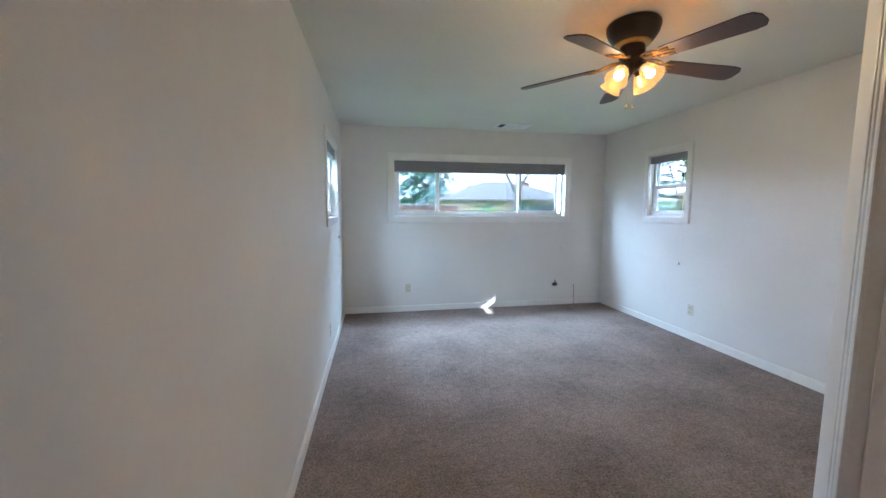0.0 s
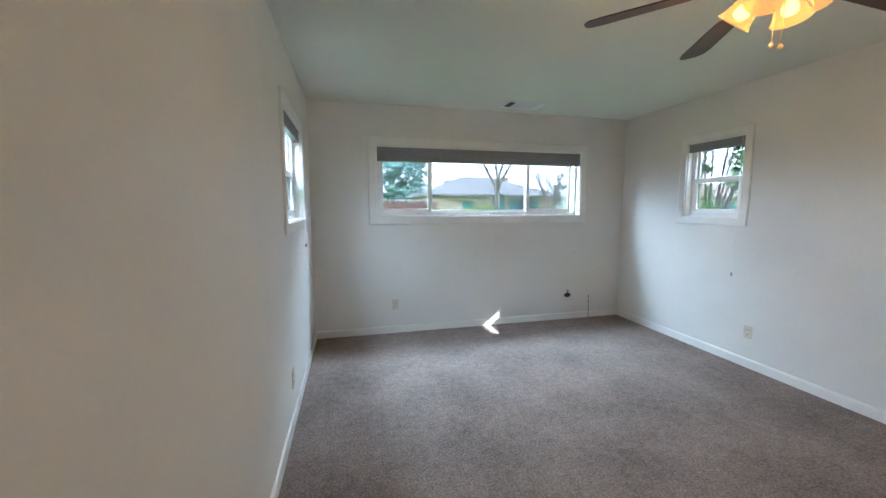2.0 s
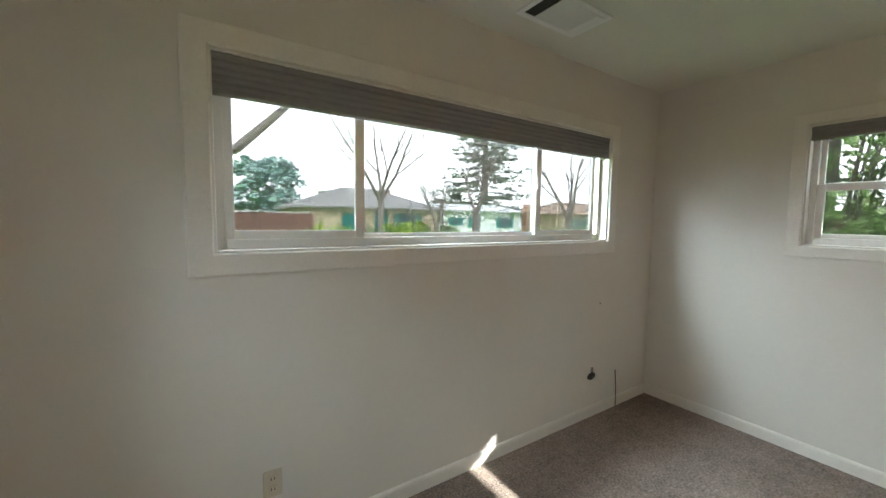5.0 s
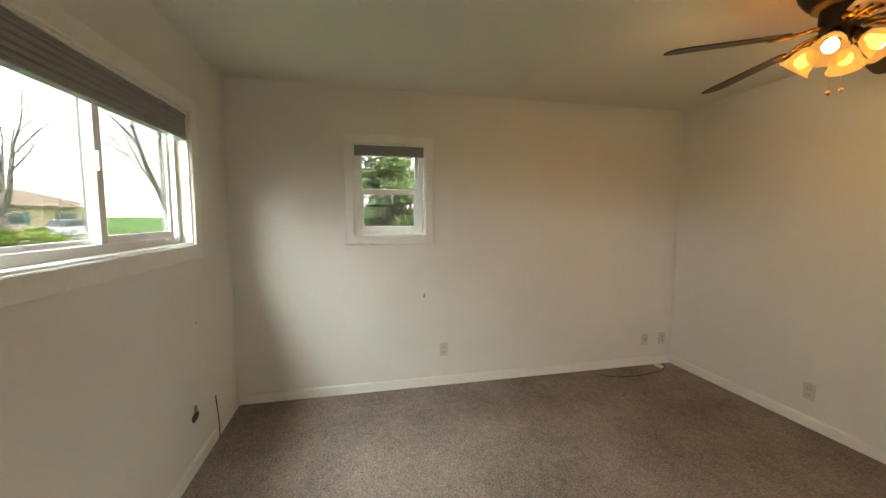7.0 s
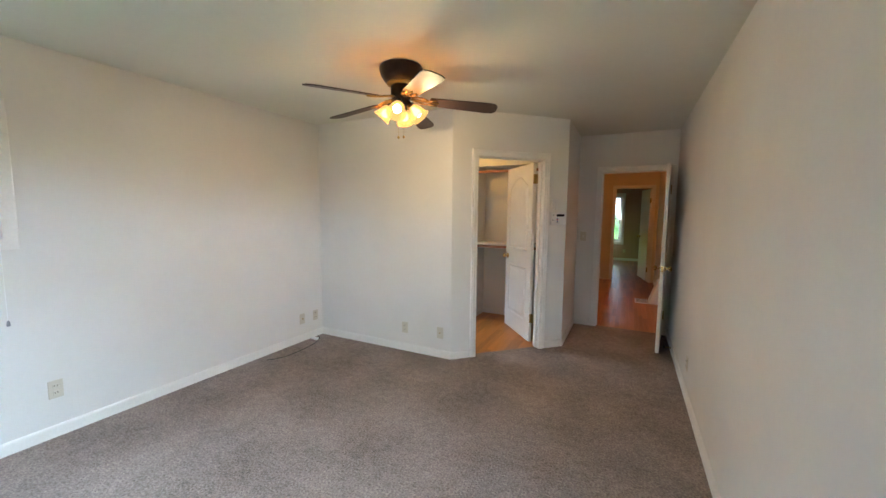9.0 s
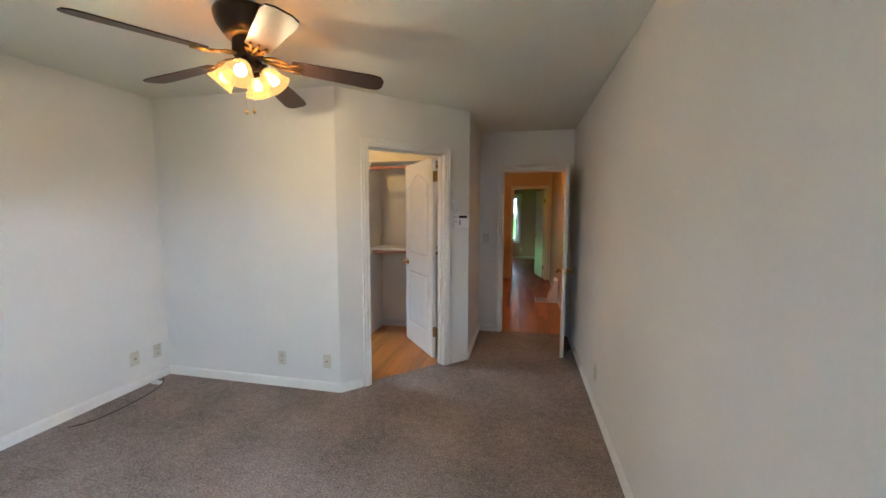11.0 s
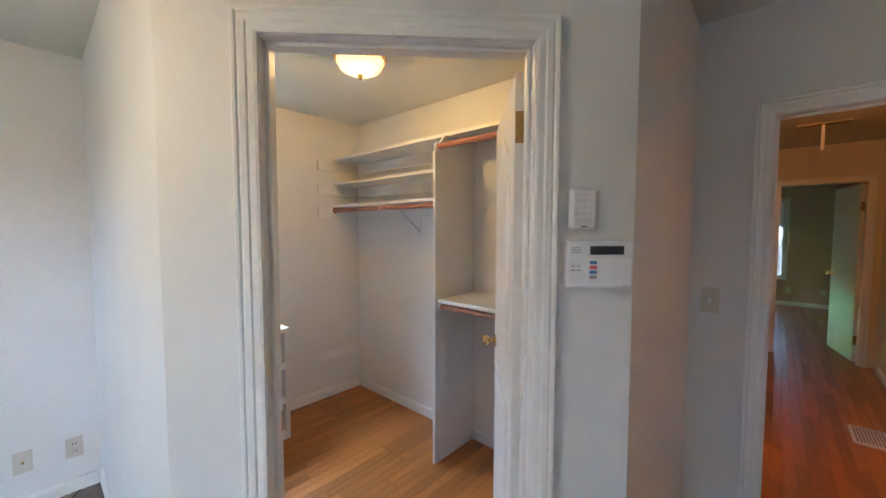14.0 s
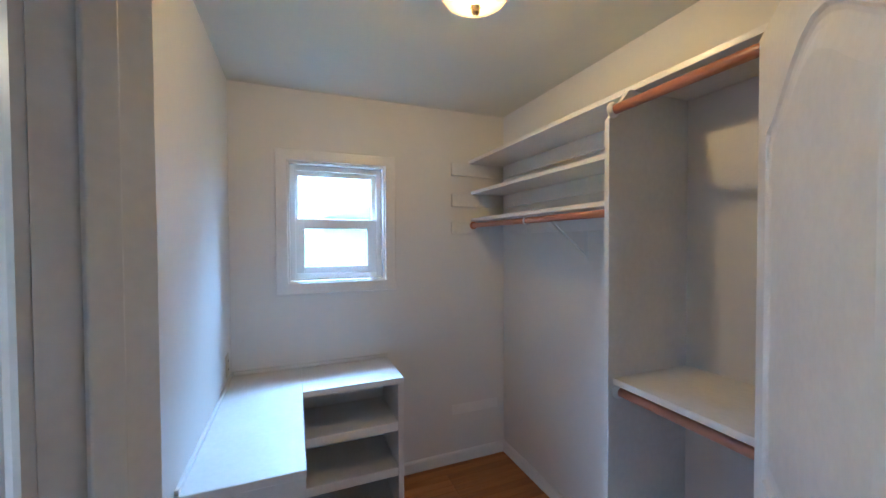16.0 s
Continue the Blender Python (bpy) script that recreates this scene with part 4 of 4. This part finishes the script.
# door stop on the baseboard behind the bedroom door
d = thing("door_stop", frame_of(XW, -0.30, 0, -1, 0.045) @ Matrix.Rotation(radians(-90), 4, "X"), "small spring door stop on the baseboard", "door stop")
bm = bmesh.new()
lathe(bm, [(0.001, 0.012), (0.012, 0.013), (0.012, 0.018), (0.006, 0.02), (0.006, 0.068), (0.001, 0.068)], 12)
part("spring", bm, OLDBRASS, d, "", True)
bm = bmesh.new()
lathe(bm, [(0.001, 0.068), (0.009, 0.068), (0.009, 0.082), (0.001, 0.083)], 12)
part("rubber_tip", bm, DARK, d, "", True)

# ---- outside ----
GZ = -0.30
bm = bmesh.new()
g = [bm.verts.new((x, y, GZ)) for x, y in ((-700, -700), (700, -700), (700, 700), (-700, 700))]
bm.faces.new(g)
solid("ground", bm, GRASS, Matrix(), "green front lawns reaching to the distance", "lawn", kind="structure")
bm = bmesh.new()
box(bm, -80, 80, 17.5, 24.5, GZ - 0.1, GZ + 0.02)
solid("road", bm, ASPHALT, Matrix(), "grey asphalt street between the lawns", "road", kind="structure")
bm = bmesh.new()
box(bm, -80, 80, 16.2, 17.45, GZ - 0.1, GZ + 0.12)
solid("pavement", bm, CONCRETE, Matrix(), "pale concrete pavement along the street", "pavement", kind="structure")
bm = bmesh.new()
box(bm, -80, 80, 24.55, 25.8, GZ - 0.1, GZ + 0.12)
solid("pavement", bm, CONCRETE, Matrix(), "pale concrete pavement across the street", "pavement", kind="structure")


def house(m, w, d, eave, rise, wallmat, roofmat, hip, label, openings, chimney=None):
    """South face on local y = 0, x from 0 to w."""
    h = thing("house", m, label, "house")
    bm = bmesh.new()
    box(bm, 0, w, 0, d, 0, eave)
    part("wall", bm, wallmat, h)
    o = 0.55
    bm = bmesh.new()
    zs = eave - 0.10
    low = [bm.verts.new(p) for p in ((-o, -o, zs), (w + o, -o, zs), (w + o, d + o, zs), (-o, d + o, zs))]
    mid = [bm.verts.new((v.co.x, v.co.y, zs + 0.16)) for v in low]
    top = [bm.verts.new((hip, d / 2, eave + rise)), bm.verts.new((w - hip, d / 2, eave + rise))]
    bm.faces.new(low[::-1])
    for i in range(4):
        bm.faces.new((low[i], low[(i + 1) % 4], mid[(i + 1) % 4], mid[i]))
    bm.faces.new((mid[0], mid[1], top[1], top[0]))
    bm.faces.new((mid[2], mid[3], top[0], top[1]))
    bm.faces.new((mid[1], mid[2], top[1]))
    bm.faces.new((mid[3], mid[0], top[0]))
    part("roof", bm, roofmat, h)
    for nm, a, b, c, e, fmat in openings:
        bm = bmesh.new()
        rect_ring(bm, a, b, c, e, 0.09, -0.07, 0.0)
        f = part(nm, bm, fmat, h)
        bm = bmesh.new()
        box(bm, a + 0.09, b - 0.09, -0.02, -0.005, c + 0.09, e - 0.09)
        part("pane" if nm == "window" else "leaf", bm, NIGHTGLASS if nm == "window" else TEAL, f)
        if nm == "window":
            for s in (a - 0.42, b + 0.06):
                bm = bmesh.new()
                box(bm, s, s + 0.36, -0.05, -0.001, c, e)
                part("shutter", bm, TEAL, h)
    if chimney:
        x, y, z = chimney
        bm = bmesh.new()
        box(bm, x - 0.55, x + 0.55, y - 0.4, y + 0.4, 0, z)
        box(bm, x - 0.62, x + 0.62, y - 0.47, y + 0.47, z, z + 0.15)
        part("chimney", bm, BRICK, h)
    return h


house(pose(6.6, 33.0, GZ), 12.2, 9.0, 2.65, 2.0, STUCCO, ROOF, 4.6, "tan stucco bungalow with grey hip roof and teal trim", [
    ("door", 3.2, 4.2, 0.1, 2.15, TEAL), ("door", 6.0, 7.2, 0.1, 2.3, TEAL), ("window", 8.2, 10.2, 0.75, 2.2, TEAL)], (9.5, 6.0, 4.6))
house(pose(21.6, 36.0, GZ), 11.2, 8.0, 2.75, 0.95, WHITEWALL, ROOFPALE, 0.6, "low white house with pale roof and shuttered windows", [
    ("window", 1.0, 2.0, 1.2, 2.0, TEAL), ("window", 3.6, 4.4, 0.9, 2.1, TEAL), ("window", 7.6, 9.4, 0.95, 2.1, TEAL)], (11.9, -0.5, 3.6))
house(pose(38.0, 34.0, GZ), 14.0, 9.0, 2.7, 1.8, STUCCO, ROOFTAN, 4.0, "tan house with brown shingle roof down the street", [
    ("window", 2.0, 4.0, 0.9, 2.1, WHITEWALL), ("window", 8.0, 10.0, 0.9, 2.1, WHITEWALL)])
house(pose(15.5, -9.0, GZ), 7.0, 8.0, 2.7, 1.4, WHITEWALL, ROOFPALE, 2.5, "white neighbouring house beyond the side yard", [])

f = thing("fence", Matrix(), "weathered brown board fence with a pale cap", "fence")
rng = random.Random(4)
board = bmesh.new()
box(board, 0, 0.138, -0.012, 0.012, 0, 2.0)
board_me = mesh_of("fence_board", board, FENCE)
for i in range(115):
    ob = new("fence_board", board_me)
    ob.parent = f
    ob.location = (-10.5 + i * 0.142, 25.9 + rng.uniform(-0.006, 0.006), GZ + rng.uniform(-0.02, 0.02))
bm = bmesh.new()
box(bm, -10.5, 5.85, 25.85, 25.95, GZ + 2.02, GZ + 2.09)
part("cap_rail", bm, CONCRETE, f)
fe = thing("fence", Matrix(), "weathered brown board fence of the side yard", "fence")
for i in range(85):
    ob = new("fence_board", board_me)
    ob.parent = fe
    ob.location = (12.0, -6 + i * 0.142, GZ)
    ob.rotation_euler = (0, 0, math.pi / 2)
fw = thing("fence", Matrix(), "weathered brown board fence on the far side yard", "fence")
for i in range(70):
    ob = new("fence_board", board_me)
    ob.parent = fw
    ob.location = (-5.5, 0 + i * 0.142, GZ - 0.3)
    ob.rotation_euler = (0, 0, math.pi / 2)


def limb_chain(bm, rng, p, d, length, r, depth, tips, droop=0.0, seg=4):
    """A crooked tapering limb with side limbs."""
    for i in range(seg):
        d = (d + Vector((rng.uniform(-0.16, 0.16), rng.uniform(-0.16, 0.16), rng.uniform(-0.05, 0.14) - droop))).normalized()
        q = p + d * (length / seg)
        r2 = r * 0.82
        tube(bm, p, q, r, r2, 6 if r > 0.02 else 4, False)
        p, r = q, r2
        if depth > 0 and i >= 1:
            side = Vector((rng.uniform(-1, 1), rng.uniform(-1, 1), rng.uniform(0.0, 0.8))).normalized()
            limb_chain(bm, rng, p, (d * 0.7 + side * 0.75).normalized(), length * rng.uniform(0.5, 0.72), r * 0.62, depth - 1, tips, droop)
    tips.append(p)
    if depth > 0:
        limb_chain(bm, rng, p, d, length * 0.7, r * 0.85, depth - 1, tips, droop)


def bare_tree(x, y, seed, height, r, label, forks=3, depth=3, lean=(0, 0)):
    rng = random.Random(seed)
    t = thing("bare_tree", pose(x, y, GZ), label, "tree", "bare street trees")
    bm = bmesh.new()
    fork = height * 0.24
    tube(bm, (0, 0, -0.05), (0, 0, 0.15), r * 1.35, r * 1.05, 10, False)
    tube(bm, (0, 0, 0.15), (lean[0] * 0.3, lean[1] * 0.3, fork), r * 1.05, r * 0.85, 10, False)
    part("trunk", bm, BARK, t, "", True)
    for i in range(forks):
        bm = bmesh.new()
        a = 2 * math.pi * i / forks + rng.uniform(-0.4, 0.4)
        d = Vector((math.cos(a) * 0.5 + lean[0] * 0.3, math.sin(a) * 0.5 + lean[1] * 0.3, 1)).normalized()
        limb_chain(bm, rng, Vector((lean[0] * 0.3, lean[1] * 0.3, fork - 0.06)), d, height * 0.36, r * 0.62, depth, [])
        part("limb", bm, BARK, t)
    return t


bare_tree(11.85, 30.0, 3, 13.0, 0.26, "bare pruned street tree on the front lawn", 4, 4)
bare_tree(18.6, 26.8, 9, 9.5, 0.30, "bare grey tree before the white house", 3, 4)
bare_tree(15.8, 28.2, 12, 5.2, 0.26, "short knobby bare tree beside the tan house", 4, 4)
bare_tree(19.5, 18.6, 15, 7.5, 0.24, "bare spreading street tree near the corner", 3)
bare_tree(12.5, 9.2, 21, 6.5, 0.15, "bare spreading tree beside the drive", 3)
t = bare_tree(-2.4, 9.2, 30, 7.0, 0.20, "bare tree with a heavy slanting limb", 3, 2)
bm = bmesh.new()
pts = [Vector((0, 0, 1.9)), Vector((1.6, 0.2, 2.2)), Vector((3.05, 0.3, 2.7)), Vector((3.83, 0.3, 3.5)), Vector((4.5, 0.4, 4.8))]
for i, (a, b) in enumerate(zip(pts, pts[1:])):
    tube(bm, a, b, 0.11 - i * 0.02, 0.09 - i * 0.02, 8)
part("limb", bm, BARK, t)


def leaf_cloud(bm, rng, c, spread, n, size, flat=0.6):
    for _ in range(n):
        while True:
            o = Vector((rng.uniform(-1, 1), rng.uniform(-1, 1), rng.uniform(-1, 1)))
            if o.length < 1:
                break
        p = c + Vector((o.x * spread, o.y * spread, o.z * spread * flat))
        a = Vector((rng.uniform(-1, 1), rng.uniform(-1, 1), rng.uniform(-0.7, 0.7))).normalized()
        b = a.cross(Vector((rng.uniform(-1, 1), rng.uniform(-1, 1), rng.uniform(-1, 1)))).normalized()
        s = size * rng.uniform(0.6, 1.3)
        vs = [bm.verts.new(q) for q in (p - a * s, p + b * s * 0.45, p + a * s, p - b * s * 0.45)]
        bm.faces.new(vs)


def leafy(name, x, y, seed, base, height, radius, clumps, per, size, leafmat, label, r=0.12):
    rng = random.Random(seed)
    t = thing(name, pose(x, y, GZ), label, "tree" if name == "leafy_tree" else "shrub")
    bm, crown = bmesh.new(), bmesh.new()
    tube(bm, (0, 0, -0.05), (0, 0, base + 0.2), r, r * 0.8, 8, False)
    for _ in range(clumps):
        a, q = rng.uniform(0, 2 * math.pi), math.sqrt(rng.uniform(0.02, 1))
        z = base + (height - base) * rng.uniform(0.05, 1)
        k = radius * (0.55 + 0.45 * math.sin(math.pi * min(1, (z - base) / (height - base) * 0.85 + 0.1)))
        c = Vector((math.cos(a) * q * k, math.sin(a) * q * k, z))
        if rng.random() < 0.5:
            tube(bm, (0, 0, base * 0.9), c, r * 0.35, 0.012, 5, False)
        leaf_cloud(crown, rng, c, radius * rng.uniform(0.16, 0.30), per, size)
    part("trunk", bm, BARK, t)
    part("crown", crown, leafmat, t)
    return t


leafy("leafy_tree", 8.4, 4.9, 1, 0.3, 5.2, 2.0, 120, 70, 0.085, LEAF, "dense green leafy tree in the side yard")
leafy("leafy_tree", 7.6, 3.4, 8, 1.2, 4.2, 1.2, 80, 60, 0.075, LEAF, "small green leafy tree in the side yard")
leafy("leafy_tree", 5.4, 5.55, 9, 1.2, 3.6, 0.75, 34, 45, 0.06, LEAF, "slim green leafy tree near the house corner", 0.06)
# Unseen tree, set in the sun's path to keep the closet shaded.
leafy("leafy_tree", 6.5, -1.75, 5, 3.0, 5.6, 1.45, 80, 70, 0.09, LEAF, "unseen tall green tree added to shade the closet window")
for x, y, s, h in ((1.35, 7.4, 2, 1.60), (2.2, 7.3, 3, 1.66), (0.5, 7.6, 6, 1.48)):
    leafy("flowering_shrub", x, y, 40 + s, 0.25, h, 0.50, 40, 30, 0.060, LIME, "bright lime green shrub below the window", 0.03)
leafy("flowering_shrub", 9.2, 10.6, 60, 0.2, 1.45, 0.85, 40, 30, 0.10, LIME, "pale yellow-green shrub by the drive", 0.04)
for x, y, s, w in ((13.4, 31.6, 71, 0.9), (15.4, 31.8, 72, 0.9), (17.4, 31.6, 73, 1.0), (19.4, 32.0, 74, 1.0), (11.6, 31.9, 75, 0.7)):
    leafy("hedge", x, y, s, 0.05, 1.15, w, 34, 26, 0.13, LEAF, "clipped dark green hedge before the tan house", 0.04)


def conifer(x, y, seed, height, radius, mat, label):
    rng = random.Random(seed)
    t = thing("conifer", pose(x, y, GZ), label, "tree")
    bm, cr = bmesh.new(), bmesh.new()
    tube(bm, (0, 0, -0.1), (0, 0, height * 0.97), radius * 0.075, 0.03, 8)
    z = height * 0.10
    while z < height * 0.98:
        k = radius * (1 - z / height) ** 0.8 * rng.uniform(0.75, 1.1)
        for i in range(12):
            a = rng.uniform(0, 2 * math.pi)
            d = Vector((math.cos(a), math.sin(a), rng.uniform(-0.2, 0.1)))
            tube(bm, (0, 0, z), tuple(Vector((0, 0, z)) + d * k * 0.9), 0.03, 0.008, 4, False)
            for j in range(16):
                q = rng.uniform(0.2, 1.0)
                leaf_cloud(cr, rng, Vector((0, 0, z)) + d * k * q, 0.30 + 0.25 * (1 - q), 3, 0.24, 0.5)
        z += height * 0.034
    part("trunk", bm, BARK, t)
    part("crown", cr, mat, t)
    return t


conifer(36.0, 47.0, 2, 26.0, 9.5, NEEDLE, "tall dark conifer behind the white house")
leafy("leafy_tree", 5.9, 46.0, 5, 0.8, 7.6, 3.6, 90, 60, 0.30, BLUENEEDLE, "hazy blue-green tree behind the fence", 0.2)
for i in range(16):
    rng = random.Random(200 + i)
    leafy("leafy_tree", -38 + i * 8 + rng.uniform(-2, 2), 58 + rng.uniform(-5, 8), 100 + i, 0.6, rng.uniform(3.5, 6.0), 3.8, 34, 26, 0.42, NEEDLE, "distant dark green tree on the skyline", 0.2)

# covered blue pile by the side fence
p = thing("covered_pile", pose(9.6, 2.6, GZ), "blue tarpaulin cover over a low pile", "tarpaulin")
bm = bmesh.new()
prism(bm, [(-0.9, 0), (0.9, 0), (0.82, 1.1), (0.3, 1.42), (-0.45, 1.35), (-0.85, 0.9)], -0.5, 0.5, "x")
part("cover", bm, BLUETARP, p)


def car(m, label):
    c = thing("parked_car", m, label, "car")
    bm = bmesh.new()
    prism(bm, [(-2.15, 0.32), (2.15, 0.32), (2.2, 0.62), (2.05, 0.80), (1.05, 0.90), (-1.5, 0.93), (-2.1, 0.86), (-2.2, 0.55)], -0.86, 0.86, "y")
    part("body", bm, CARPAINT, c)
    bm = bmesh.new()
    prism(bm, [(-1.7, 0.92), (1.0, 0.90), (0.35, 1.38), (-1.05, 1.42)], -0.74, 0.74, "y")
    part("cabin", bm, NIGHTGLASS, c, "dark glazed cabin")
    bm = bmesh.new()
    prism(bm, [(-1.12, 1.40), (0.40, 1.37), (0.30, 1.43), (-1.0, 1.47)], -0.72, 0.72, "y")
    part("car_roof", bm, CARPAINT, c)
    for x in (-1.35, 1.35):
        for y in (-0.84, 0.84):
            bm = bmesh.new()
            tube(bm, (x, y - 0.09, 0.32), (x, y + 0.09, 0.32), 0.32, 0.32, 18)
            wh = part("wheel", bm, RUBBER, c)
            bm = bmesh.new()
            tube(bm, (x, y - 0.095, 0.32), (x, y + 0.095, 0.32), 0.19, 0.19, 14)
            part("rim", bm, STEEL, wh)
    return c


car(pose(36.0, 26.6, GZ + 0.02), "white parked saloon car on the street")

# ---- floor boards ----
rng = random.Random(11)
W = 0.0572
PLANKS = {}


def plank(length):
    if length not in PLANKS:
        bm = bmesh.new()
        box(bm, 0.0004, W - 0.0004, 0.0005, length - 0.0005, -0.019, 0.0)
        top = [e for e in bm.edges if all(abs(v.co.z) < 1e-6 for v in e.verts)]
        bmesh.ops.bevel(bm, geom=top, offset=0.0008, segments=1, affect="EDGES")
        PLANKS[length] = mesh_of("floor_board", bm, OAK)
    return PLANKS[length]


def lay(parent, x0, x1, y0, y1, z, keep=None):
    x = x0
    while x < x1 - 0.01:
        y = y0
        first = True
        while y < y1 - 0.02:
            n = rng.choice((0.45, 0.65, 0.9, 1.2)) if not first else rng.choice((0.3, 0.5, 0.7, 1.0))
            n = round(min(n, y1 - y), 3)
            if y1 - y - n < 0.12:
                n = round(y1 - y, 3)
            if keep is None or keep(x + W / 2, y, y + n):
                ob = new("floor_board", plank(n))
                ob.parent = parent
                ob.location = (x, y, z)
            y += n
            first = False
        x += W


lay(CLOSET_FLOOR, 0.72, XE - 0.01, YK0 + 0.002, YK1, -0.001, lambda x, a, b: x - 0.66 > a)
lay(HALL_FLOOR, -0.475, 0.60, -4.80, YH - 0.041, -0.001)
lay(HALL_FLOOR, -0.70, 0.80, -8.70, -4.80, -0.001)
